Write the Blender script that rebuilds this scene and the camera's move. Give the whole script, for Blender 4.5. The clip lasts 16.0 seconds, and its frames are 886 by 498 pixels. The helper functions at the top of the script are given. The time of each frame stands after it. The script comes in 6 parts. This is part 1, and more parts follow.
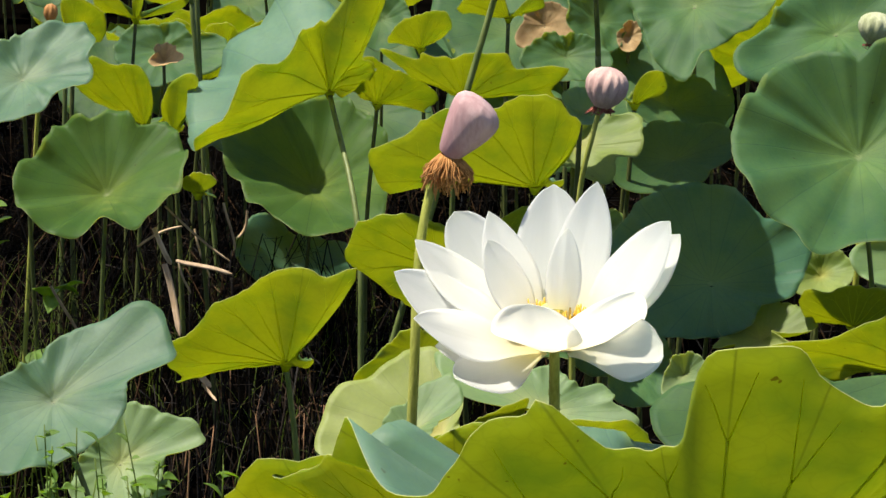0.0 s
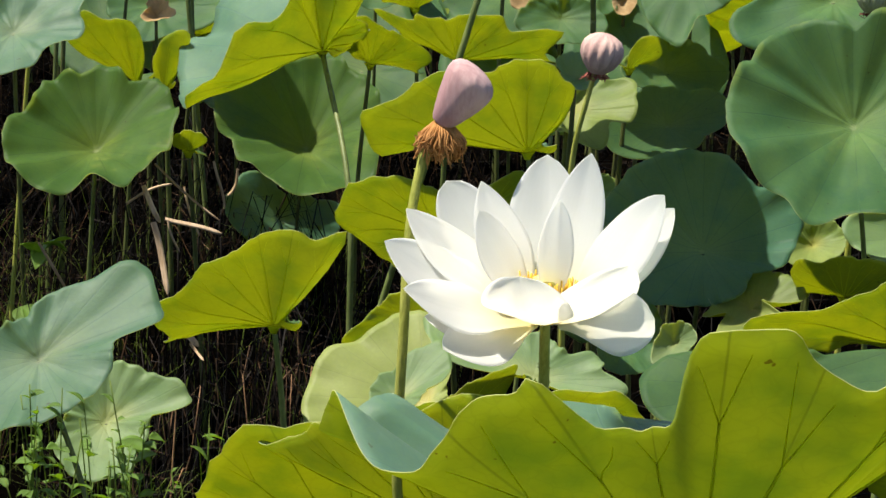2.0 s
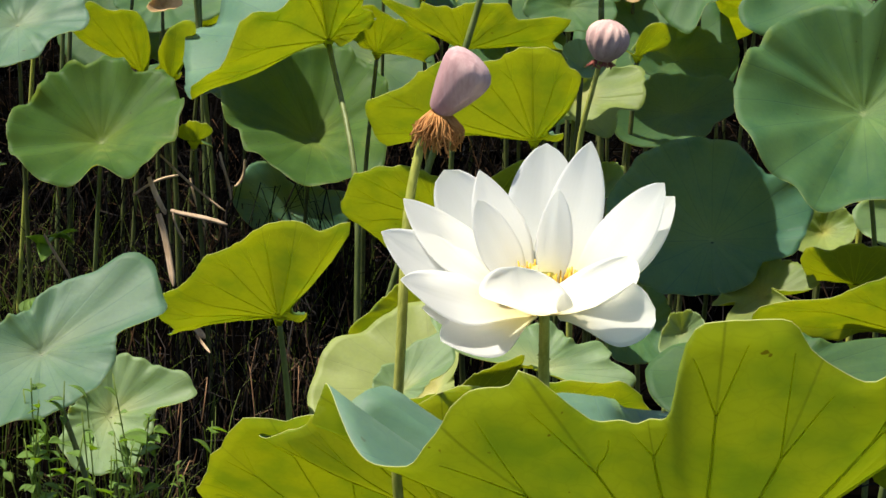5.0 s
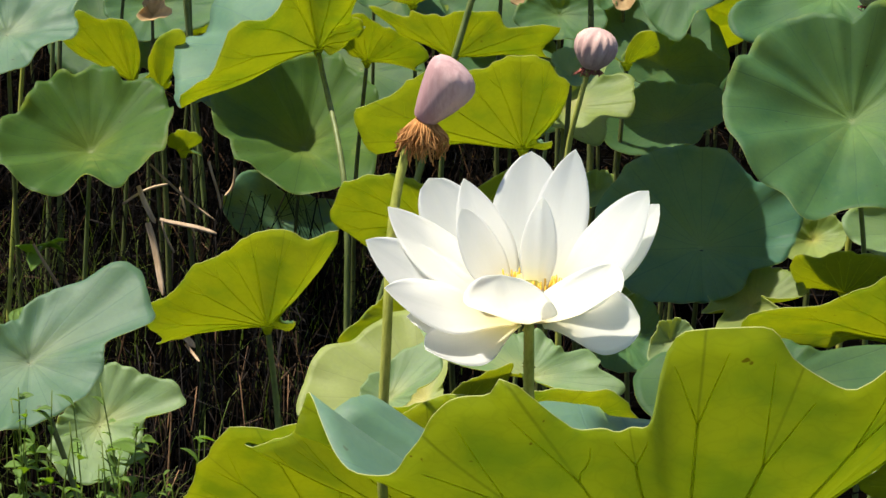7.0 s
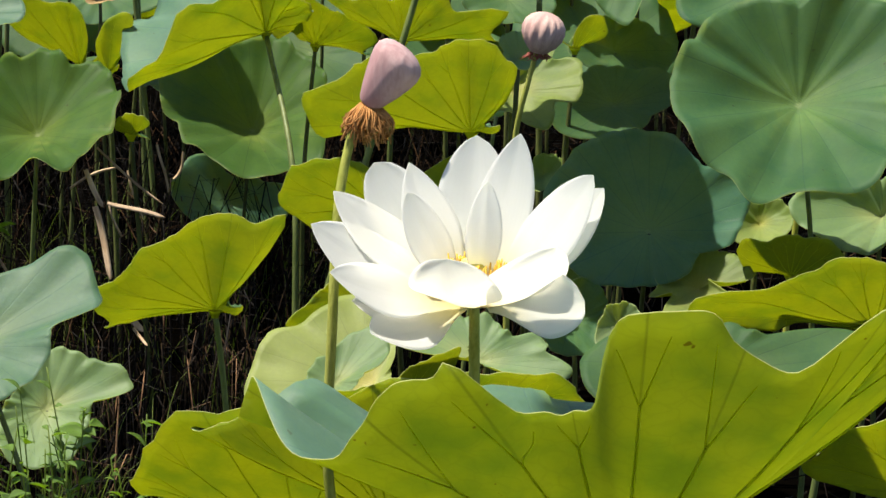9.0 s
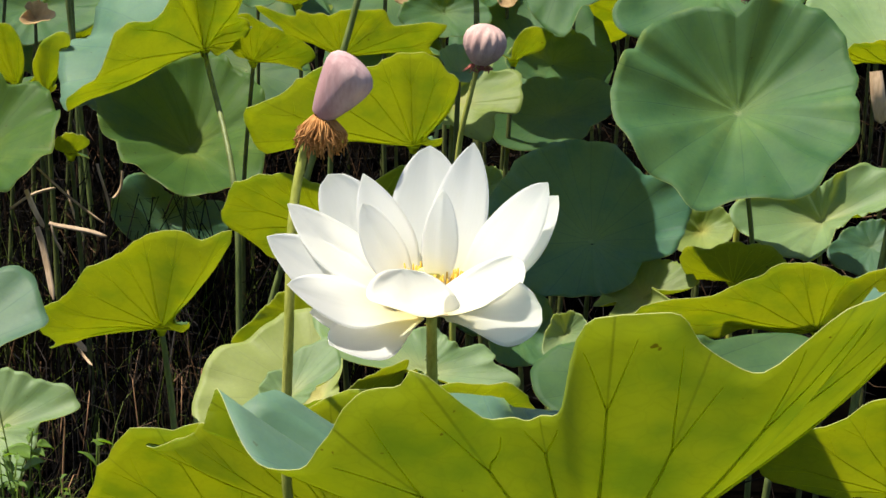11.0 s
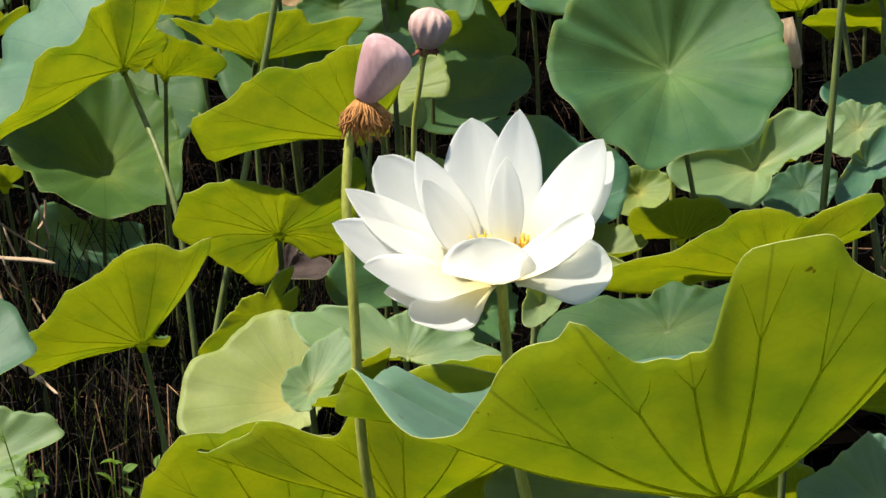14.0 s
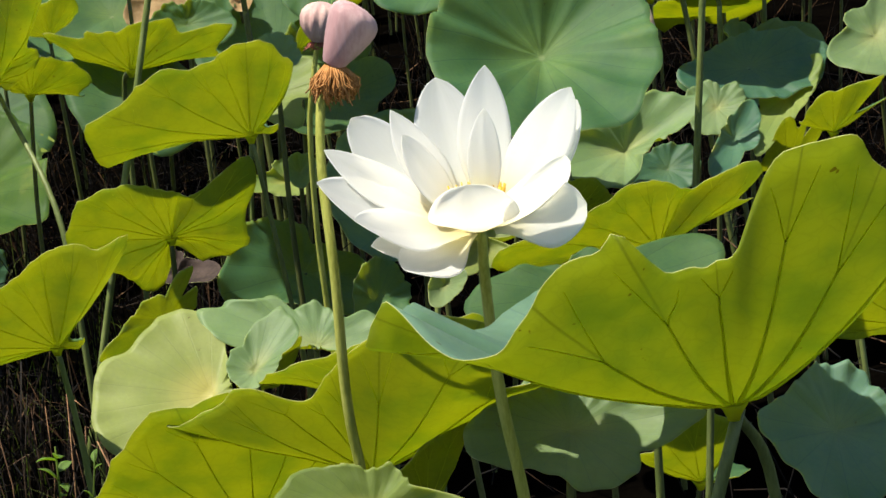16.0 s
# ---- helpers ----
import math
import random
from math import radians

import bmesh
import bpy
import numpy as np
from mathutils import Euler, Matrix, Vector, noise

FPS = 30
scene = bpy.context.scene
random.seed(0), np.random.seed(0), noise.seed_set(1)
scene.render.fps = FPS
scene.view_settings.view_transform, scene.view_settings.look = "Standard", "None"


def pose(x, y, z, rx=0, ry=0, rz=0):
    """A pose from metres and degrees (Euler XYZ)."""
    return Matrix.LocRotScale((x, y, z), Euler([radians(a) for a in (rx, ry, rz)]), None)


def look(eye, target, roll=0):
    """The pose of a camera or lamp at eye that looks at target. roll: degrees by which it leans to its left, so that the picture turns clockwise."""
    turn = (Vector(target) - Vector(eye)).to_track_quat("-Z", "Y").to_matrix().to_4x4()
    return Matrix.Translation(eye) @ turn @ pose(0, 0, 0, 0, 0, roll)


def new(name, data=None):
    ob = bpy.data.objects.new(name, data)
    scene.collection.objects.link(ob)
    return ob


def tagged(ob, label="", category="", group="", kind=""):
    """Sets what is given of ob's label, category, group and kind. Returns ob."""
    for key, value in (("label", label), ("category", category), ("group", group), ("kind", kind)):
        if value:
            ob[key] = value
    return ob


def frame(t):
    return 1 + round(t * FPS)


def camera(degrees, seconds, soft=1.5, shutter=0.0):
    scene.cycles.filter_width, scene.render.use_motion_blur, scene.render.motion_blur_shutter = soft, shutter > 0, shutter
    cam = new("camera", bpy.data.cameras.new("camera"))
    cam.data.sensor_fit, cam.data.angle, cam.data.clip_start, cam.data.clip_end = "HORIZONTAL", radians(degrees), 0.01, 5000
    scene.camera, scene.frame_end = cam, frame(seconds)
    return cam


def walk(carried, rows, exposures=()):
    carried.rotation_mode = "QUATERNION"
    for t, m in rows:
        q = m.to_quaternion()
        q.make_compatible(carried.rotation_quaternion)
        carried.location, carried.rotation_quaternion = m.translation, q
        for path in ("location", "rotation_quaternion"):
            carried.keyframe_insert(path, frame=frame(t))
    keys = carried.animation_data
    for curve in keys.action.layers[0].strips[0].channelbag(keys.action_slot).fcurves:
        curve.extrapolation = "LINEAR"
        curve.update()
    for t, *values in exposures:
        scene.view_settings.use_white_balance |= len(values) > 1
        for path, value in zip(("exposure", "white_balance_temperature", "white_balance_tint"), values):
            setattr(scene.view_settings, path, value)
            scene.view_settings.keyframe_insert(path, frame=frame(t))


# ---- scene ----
cam = camera(22.06, 16.0)
PATH = (
    (0, (-0.033, -1.909, 1.596), (-0.0731, 0.0372, 1.1379), 1.77),
    (0.5, (-0.034, -1.902, 1.599), (-0.0513, 0.0398, 1.1219), 2.14),
    (1, (-0.035, -1.896, 1.601), (-0.0573, 0.0432, 1.1126), 2.44),
    (1.5, (-0.035, -1.891, 1.602), (-0.0666, 0.0459, 1.1032), 2.50),
    (2, (-0.035, -1.886, 1.603), (-0.0645, 0.0516, 1.1074), 2.86),
    (2.5, (-0.034, -1.882, 1.602), (-0.0559, 0.0571, 1.1118), 2.67),
    (3, (-0.031, -1.878, 1.601), (-0.0650, 0.0624, 1.1162), 2.70),
    (3.5, (-0.027, -1.873, 1.600), (-0.0563, 0.0635, 1.1007), 2.56),
    (4, (-0.024, -1.868, 1.598), (-0.0594, 0.0654, 1.0867), 2.34),
    (4.5, (-0.021, -1.863, 1.598), (-0.0529, 0.0701, 1.0862), 2.27),
    (4.7, (-0.020, -1.862, 1.598), (-0.0638, 0.0722, 1.0914), 2.40),
    (6.8, (-0.011, -1.859, 1.598), (-0.0545, 0.0767, 1.0963), 2.31),
    (7, (-0.010, -1.859, 1.598), (-0.0500, 0.0779, 1.1001), 2.29),
    (7.5, (-0.006, -1.859, 1.598), (-0.0426, 0.0774, 1.0986), 2.45),
    (8, (-0.004, -1.860, 1.599), (-0.0290, 0.0758, 1.0950), 2.35),
    (8.5, (-0.004, -1.860, 1.599), (-0.0105, 0.0753, 1.0961), 2.44),
    (9, (-0.005, -1.861, 1.599), (-0.0015, 0.0728, 1.0891), 2.60),
    (9.5, (-0.006, -1.862, 1.599), (0.0107, 0.0694, 1.0782), 2.69),
    (10, (-0.012, -1.862, 1.598), (0.0211, 0.0728, 1.0928), 2.64),
    (10.2, (-0.017, -1.863, 1.597), (0.0266, 0.0737, 1.0979), 2.57),
    (12.3, (-0.054, -1.868, 1.591), (0.0315, 0.0686, 1.0992), 1.25),
    (12.5, (-0.071, -1.869, 1.591), (0.0183, 0.0677, 1.0987), 0.83),
    (13, (-0.118, -1.871, 1.587), (0.0387, 0.0660, 1.1157), -1.96),
    (13.5, (-0.172, -1.875, 1.580), (0.0282, 0.0540, 1.0905), -1.61),
    (14, (-0.230, -1.881, 1.575), (-0.0160, 0.0451, 1.0823), -3.48),
    (14.5, (-0.284, -1.895, 1.571), (-0.0036, 0.0252, 1.0875), -3.70),
    (15, (-0.332, -1.913, 1.562), (-0.0432, 0.0007, 1.0590), -4.73),
    (15.5, (-0.375, -1.929, 1.550), (-0.0084, -0.0182, 1.0886), -5.44),
    (16, (-0.419, -1.938, 1.535), (-0.0157, -0.0385, 1.0578), -5.60),
)
walk(cam, [(t, look(eye, target, roll)) for t, eye, target, roll in PATH])

# ---- light ----
SUN_TO = Vector((-0.37, -0.03, 0.93)).normalized()
world = bpy.data.worlds.new("sky")
scene.world = world
world.use_nodes = True
wn = world.node_tree.nodes
sky = wn.new("ShaderNodeTexSky")
sky.sky_type, sky.sun_disc = "NISHITA", False
sky.sun_elevation = math.asin(SUN_TO.z)
sky.sun_rotation = math.atan2(SUN_TO.x, SUN_TO.y)
wn["Background"].inputs["Strength"].default_value = 0.075
world.node_tree.links.new(sky.outputs[0], wn["Background"].inputs["Color"])
sun_data = bpy.data.lights.new("sun", "SUN")
sun_data.energy, sun_data.angle, sun_data.color = 4.8, radians(0.53), (1.0, 0.945, 0.81)
sun = new("sun", sun_data)
sun.matrix_world = look(SUN_TO * 20, (0, 0, 0))
scene.view_settings.exposure = 0.95


# ---- materials ----
def material(name):
    m = bpy.data.materials.new(name)
    m.use_nodes = True
    nt = m.node_tree
    nt.nodes.clear()
    return m, nt


def node(nt, kind, **inputs):
    n = nt.nodes.new(kind)
    for k, v in inputs.items():
        n.inputs[k.replace("_", " ")].default_value = v
    return n


def math_node(nt, op, a, b=None):
    n = nt.nodes.new("ShaderNodeMath")
    n.operation = op
    for i, v in enumerate((a, b)):
        if v is None:
            continue
        if isinstance(v, (int, float)):
            n.inputs[i].default_value = v
        else:
            nt.links.new(v, n.inputs[i])
    return n.outputs[0]


def mixed(nt, fac, a, b, mode="MIX"):
    n = nt.nodes.new("ShaderNodeMix")
    n.data_type, n.blend_type = "RGBA", mode
    for sock, v in ((n.inputs[0], fac), (n.inputs[6], a), (n.inputs[7], b)):
        if isinstance(v, (int, float)):
            sock.default_value = v
        elif isinstance(v, tuple):
            sock.default_value = (*v, 1)
        else:
            nt.links.new(v, sock)
    return n.outputs[2]


def noise_of(nt, coords, scale, detail=4.0, rough=0.6):
    n = node(nt, "ShaderNodeTexNoise", Scale=scale, Detail=detail, Roughness=rough)
    nt.links.new(coords, n.inputs["Vector"])
    return n.outputs["Fac"]


def ramp(nt, fac, lo, hi):
    n = nt.nodes.new("ShaderNodeMapRange")
    n.interpolation_type = "SMOOTHSTEP"
    nt.links.new(fac, n.inputs[0])
    n.inputs[1].default_value, n.inputs[2].default_value = lo, hi
    return n.outputs[0]


def bump_of(nt, height, strength, distance):
    n = node(nt, "ShaderNodeBump", Strength=strength, Distance=distance)
    nt.links.new(height, n.inputs["Height"])
    return n.outputs[0]


def leaf_material(name, low, high, glow, share, rough, spec, veins, blotch, spots):
    """A leaf sheet: reflecting colour low to high, colour and share of the light that it lets through."""
    m, nt = material(name)
    tex = nt.nodes.new("ShaderNodeTexCoord")
    obj, uv = tex.outputs["Object"], tex.outputs["UV"]
    info = nt.nodes.new("ShaderNodeObjectInfo")
    sep = nt.nodes.new("ShaderNodeSeparateXYZ")
    nt.links.new(uv, sep.inputs[0])
    big, fine = noise_of(nt, obj, 9.0, 3.0), noise_of(nt, obj, 160.0, 4.0)
    col = mixed(nt, ramp(nt, big, 0.3, 0.7), low, high)
    col = mixed(nt, math_node(nt, "MULTIPLY", fine, 0.35), col, tuple(0.6 * v for v in low))
    mottle = noise_of(nt, obj, 36.0, 5.0, 0.65)
    col = mixed(nt, math_node(nt, "MULTIPLY", ramp(nt, mottle, 0.44, 0.66), 0.30), col, tuple(0.62 * v for v in low))
    col = mixed(nt, math_node(nt, "MULTIPLY", ramp(nt, mottle, 0.44, 0.28), 0.25), col, tuple(1.25 * v for v in high))
    # radiating veins: a narrow line twenty-one times round, fading at the hub
    around = math_node(nt, "FRACT", math_node(nt, "MULTIPLY", sep.outputs[0], 21.0))
    off = math_node(nt, "ABSOLUTE", math_node(nt, "SUBTRACT", around, 0.5))
    wide = math_node(nt, "MULTIPLY", off, math_node(nt, "ADD", sep.outputs[1], 0.05))
    line = math_node(nt, "SUBTRACT", 1.0, ramp(nt, wide, 0.003, 0.022))
    hub = math_node(nt, "SUBTRACT", 1.0, ramp(nt, sep.outputs[1], 0.015, 0.04))
    col = mixed(nt, math_node(nt, "MULTIPLY", line, 0.09), col, veins)
    col = mixed(nt, math_node(nt, "MULTIPLY", hub, 0.55), col, (0.34, 0.38, 0.20))
    # the fine net of veins between the ribs
    net = nt.nodes.new("ShaderNodeTexVoronoi")
    net.feature = "DISTANCE_TO_EDGE"
    net.inputs["Scale"].default_value = 60.0
    warp = node(nt, "ShaderNodeTexNoise", Scale=30.0)
    nt.links.new(obj, warp.inputs["Vector"])
    nt.links.new(mixed(nt, 0.035, obj, warp.outputs["Color"]), net.inputs["Vector"])
    mesh_line = math_node(nt, "SUBTRACT", 1.0, ramp(nt, net.outputs["Distance"], 0.0, 0.10))
    col = mixed(nt, math_node(nt, "MULTIPLY", mesh_line, 0.10), col, veins)
    # broad yellowish patches with painted-in sheen, round the hub and towards the margin
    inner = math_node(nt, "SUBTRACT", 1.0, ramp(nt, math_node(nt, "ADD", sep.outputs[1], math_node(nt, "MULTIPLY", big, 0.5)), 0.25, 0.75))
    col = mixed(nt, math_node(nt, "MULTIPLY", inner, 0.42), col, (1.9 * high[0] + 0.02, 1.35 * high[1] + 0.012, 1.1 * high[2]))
    # soft streaks out from the hub that paint the light and dark of folds
    turn = math_node(nt, "MULTIPLY", sep.outputs[0], 2 * math.pi)
    join = nt.nodes.new("ShaderNodeCombineXYZ")
    nt.links.new(math_node(nt, "MULTIPLY", math_node(nt, "COSINE", turn), 5.0), join.inputs[0])
    nt.links.new(math_node(nt, "MULTIPLY", math_node(nt, "SINE", turn), 5.0), join.inputs[1])
    nt.links.new(math_node(nt, "ADD", sep.outputs[1], math_node(nt, "MULTIPLY", info.outputs["Random"], 40.0)), join.inputs[2])
    streak = noise_of(nt, join.outputs[0], 1.6, 3.0, 0.55)
    reach = ramp(nt, sep.outputs[1], 0.05, 0.4)
    col = mixed(nt, math_node(nt, "MULTIPLY", math_node(nt, "MULTIPLY", ramp(nt, streak, 0.48, 0.70), reach), 0.16), col, tuple(0.55 * v for v in low))
    col = mixed(nt, math_node(nt, "MULTIPLY", math_node(nt, "MULTIPLY", ramp(nt, streak, 0.46, 0.28), reach), 0.12), col, tuple(1.25 * v + 0.01 for v in high))
    # yellowing blotches and small brown specks
    patch = ramp(nt, noise_of(nt, obj, 5.0, 5.0, 0.7), 0.58, 0.75)
    col = mixed(nt, math_node(nt, "MULTIPLY", patch, blotch), col, (0.36, 0.34, 0.08))
    speck = ramp(nt, noise_of(nt, obj, 75.0, 2.0), 0.73, 0.77)
    col = mixed(nt, math_node(nt, "MULTIPLY", speck, spots), col, (0.09, 0.05, 0.015))
    hsv = node(nt, "ShaderNodeHueSaturation", Saturation=1.0)
    nt.links.new(col, hsv.inputs["Color"])
    nt.links.new(math_node(nt, "ADD", 0.485, math_node(nt, "MULTIPLY", info.outputs["Random"], 0.03)), hsv.inputs["Hue"])
    nt.links.new(math_node(nt, "ADD", 0.82, math_node(nt, "MULTIPLY", info.outputs["Random"], 0.36)), hsv.inputs["Value"])
    face = node(nt, "ShaderNodeBsdfPrincipled", Roughness=rough)
    face.inputs["Specular IOR Level"].default_value = spec
    nt.links.new(hsv.outputs[0], face.inputs["Base Color"])
    crease = math_node(nt, "MULTIPLY", math_node(nt, "MULTIPLY", math_node(nt, "ABSOLUTE", math_node(nt, "SINE", math_node(nt, "MULTIPLY", around, math.pi))), sep.outputs[1]), -0.30)
    relief = math_node(nt, "ADD", math_node(nt, "ADD", crease, math_node(nt, "MULTIPLY", line, -0.16)), math_node(nt, "ADD", math_node(nt, "MULTIPLY", fine, 0.25), math_node(nt, "ADD", math_node(nt, "MULTIPLY", big, 0.6), math_node(nt, "MULTIPLY", streak, 0.25))))
    nrm = bump_of(nt, relief, 0.35, 0.003)
    nt.links.new(nrm, face.inputs["Normal"])
    through_col = mixed(nt, math_node(nt, "MULTIPLY", line, 0.5), glow, tuple(0.5 * v for v in glow))
    through_col = mixed(nt, math_node(nt, "MULTIPLY", mesh_line, 0.14), through_col, tuple(0.5 * v for v in glow))
    cloud = ramp(nt, noise_of(nt, obj, 14.0, 4.0, 0.65), 0.42, 0.72)
    through_col = mixed(nt, math_node(nt, "MULTIPLY", cloud, 0.55), through_col, (0.50 * glow[0], 0.68 * glow[1], glow[2]))
    through_col = mixed(nt, math_node(nt, "MULTIPLY", speck, spots), through_col, (0.25, 0.16, 0.02))
    lit = nt.nodes.new("ShaderNodeBsdfTranslucent")
    nt.links.new(through_col, lit.inputs["Color"])
    nt.links.new(nrm, lit.inputs["Normal"])
    both = node(nt, "ShaderNodeMixShader", Fac=share)
    out = nt.nodes.new("ShaderNodeOutputMaterial")
    nt.links.new(face.outputs[0], both.inputs[1])
    nt.links.new(lit.outputs[0], both.inputs[2])
    nt.links.new(both.outputs[0], out.inputs[0])
    return m


def plain_material(name, low, high, scale=40.0, rough=0.6, spec=0.4, bump=0.4, glow=None, share=0.0, stretch=(1, 1, 1), island=False):
    """island: each joined piece's colour carries its light, most shaded dark, few sunlit."""
    m, nt = material(name)
    tex = nt.nodes.new("ShaderNodeTexCoord")
    mp = node(nt, "ShaderNodeMapping")
    mp.inputs["Scale"].default_value = stretch
    nt.links.new(tex.outputs["Object"], mp.inputs["Vector"])
    a, b = noise_of(nt, mp.outputs[0], scale, 5.0), noise_of(nt, mp.outputs[0], scale * 7, 3.0)
    info = nt.nodes.new("ShaderNodeObjectInfo")
    both = math_node(nt, "ADD", math_node(nt, "MULTIPLY", a, 0.7), math_node(nt, "MULTIPLY", b, 0.3))
    col = mixed(nt, ramp(nt, both, 0.36, 0.64), low, high)
    hsv = node(nt, "ShaderNodeHueSaturation")
    nt.links.new(col, hsv.inputs["Color"])
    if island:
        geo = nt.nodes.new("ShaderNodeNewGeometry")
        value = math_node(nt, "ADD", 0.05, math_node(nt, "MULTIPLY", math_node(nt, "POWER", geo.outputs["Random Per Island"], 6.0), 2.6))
    else:
        value = math_node(nt, "ADD", 0.8, math_node(nt, "MULTIPLY", info.outputs["Random"], 0.4))
    nt.links.new(value, hsv.inputs["Value"])
    face = node(nt, "ShaderNodeBsdfPrincipled", Roughness=rough)
    face.inputs["Specular IOR Level"].default_value = spec
    nt.links.new(hsv.outputs[0], face.inputs["Base Color"])
    nt.links.new(bump_of(nt, both, bump, 0.004), face.inputs["Normal"])
    out = nt.nodes.new("ShaderNodeOutputMaterial")
    if glow:
        lit = nt.nodes.new("ShaderNodeBsdfTranslucent")
        lit.inputs["Color"].default_value = (*glow, 1)
        mix = node(nt, "ShaderNodeMixShader", Fac=share)
        nt.links.new(face.outputs[0], mix.inputs[1])
        nt.links.new(lit.outputs[0], mix.inputs[2])
        nt.links.new(mix.outputs[0], out.inputs[0])
    else:
        nt.links.new(face.outputs[0], out.inputs[0])
    return m


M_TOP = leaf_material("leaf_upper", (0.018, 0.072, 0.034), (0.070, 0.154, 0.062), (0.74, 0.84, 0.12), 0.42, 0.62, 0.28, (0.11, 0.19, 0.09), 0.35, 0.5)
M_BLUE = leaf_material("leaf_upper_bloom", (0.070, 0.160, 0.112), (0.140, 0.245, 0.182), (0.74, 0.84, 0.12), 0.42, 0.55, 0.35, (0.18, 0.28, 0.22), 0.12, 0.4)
# the teal tint of shade, put into the colour of leaves lying in it
M_SHADE_TEAL = leaf_material("leaf_upper_shade_teal", (0.020, 0.088, 0.056), (0.062, 0.150, 0.092), (0.74, 0.84, 0.12), 0.36, 0.55, 0.4, (0.11, 0.19, 0.11), 0.15, 0.4)
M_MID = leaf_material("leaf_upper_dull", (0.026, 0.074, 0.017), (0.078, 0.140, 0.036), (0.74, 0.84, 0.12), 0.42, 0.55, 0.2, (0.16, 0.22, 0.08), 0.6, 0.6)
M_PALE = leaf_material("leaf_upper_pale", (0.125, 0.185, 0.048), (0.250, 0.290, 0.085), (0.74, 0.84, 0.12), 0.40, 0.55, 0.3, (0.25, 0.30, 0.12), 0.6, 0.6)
M_UNDER = leaf_material("leaf_under", (0.19, 0.26, 0.042), (0.27, 0.32, 0.06), (0.78, 0.76, 0.040), 0.505, 0.6, 0.25, (0.16, 0.22, 0.05), 0.3, 0.6)
# darker copy of leaf_under: the front leaf's weak, grazing sun put into colour
M_UNDER_DIM = leaf_material("leaf_under_dim", (0.16, 0.21, 0.035), (0.22, 0.26, 0.05), (0.68, 0.72, 0.045), 0.475, 0.6, 0.25, (0.14, 0.18, 0.04), 0.4, 0.8)
M_RIM = plain_material("leaf_rim", (0.34, 0.36, 0.14), (0.46, 0.46, 0.20), 50, 0.6, 0.3, 0.2, (0.8, 0.8, 0.2), 0.4)
M_VEIN = plain_material("leaf_vein", (0.26, 0.32, 0.05), (0.36, 0.41, 0.08), 60, 0.6, 0.2, 0.2, (0.94, 0.96, 0.11), 0.86)
M_CREAM = leaf_material("leaf_upper_faded", (0.24, 0.29, 0.075), (0.36, 0.40, 0.15), (0.74, 0.84, 0.12), 0.34, 0.55, 0.3, (0.34, 0.38, 0.16), 0.5, 0.5)
M_FROST = leaf_material("leaf_upper_frosted", (0.120, 0.205, 0.085), (0.220, 0.305, 0.140), (0.74, 0.84, 0.12), 0.38, 0.55, 0.35, (0.26, 0.36, 0.22), 0.3, 0.4)
M_DRY = plain_material("dry_leaf", (0.30, 0.20, 0.10), (0.52, 0.38, 0.20), 30, 0.8, 0.2, 0.6, (0.75, 0.50, 0.15), 0.4)
# withered brown, with the shade among the stalks put into the colour
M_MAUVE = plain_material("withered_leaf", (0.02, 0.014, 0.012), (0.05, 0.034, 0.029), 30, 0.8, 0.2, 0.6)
M_STEM_PALE = plain_material("pale_stalk", (0.22, 0.24, 0.035), (0.38, 0.38, 0.085), 70, 0.6, 0.22, 0.5, None, 0.0, (1, 1, 0.2))
M_STEM = plain_material("stalk", (0.085, 0.115, 0.026), (0.16, 0.19, 0.055), 70, 0.5, 0.4, 0.5, None, 0.0, (1, 1, 0.2))
# darker copy of the stalk, shade between the leaves put into its colour
M_STEM_SHADED = plain_material("shaded_stalk", (0.05, 0.062, 0.014), (0.11, 0.12, 0.035), 70, 0.55, 0.3, 0.5, None, 0.0, (1, 1, 0.2))
# mud toned almost black: the shade under the leaves is put into its colour
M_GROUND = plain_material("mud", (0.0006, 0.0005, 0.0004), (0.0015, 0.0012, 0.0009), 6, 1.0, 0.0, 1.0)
# shade of the undergrowth and its few sunlit pieces are painted by these colours
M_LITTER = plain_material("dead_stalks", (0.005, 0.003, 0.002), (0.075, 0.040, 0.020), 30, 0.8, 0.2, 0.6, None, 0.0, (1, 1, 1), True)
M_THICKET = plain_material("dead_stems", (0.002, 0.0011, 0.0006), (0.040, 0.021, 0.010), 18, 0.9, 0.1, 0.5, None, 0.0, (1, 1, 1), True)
M_STICK = plain_material("brown_stems", (0.05, 0.026, 0.013), (0.22, 0.12, 0.06), 30, 0.75, 0.3, 0.6, None, 0.0, (1, 1, 0.3), True)
M_REED = plain_material("dry_reed", (0.36, 0.24, 0.14), (0.58, 0.42, 0.28), 40, 0.7, 0.2, 0.5, None, 0.0, (1, 1, 0.15))
M_GRASS = plain_material("grass", (0.06, 0.09, 0.014), (0.18, 0.21, 0.05), 25, 0.55, 0.35, 0.2, (0.45, 0.62, 0.06), 0.4)
M_WEED = plain_material("weed_leaf", (0.07, 0.14, 0.022), (0.17, 0.26, 0.055), 60, 0.5, 0.4, 0.4, (0.60, 0.80, 0.10), 0.45)


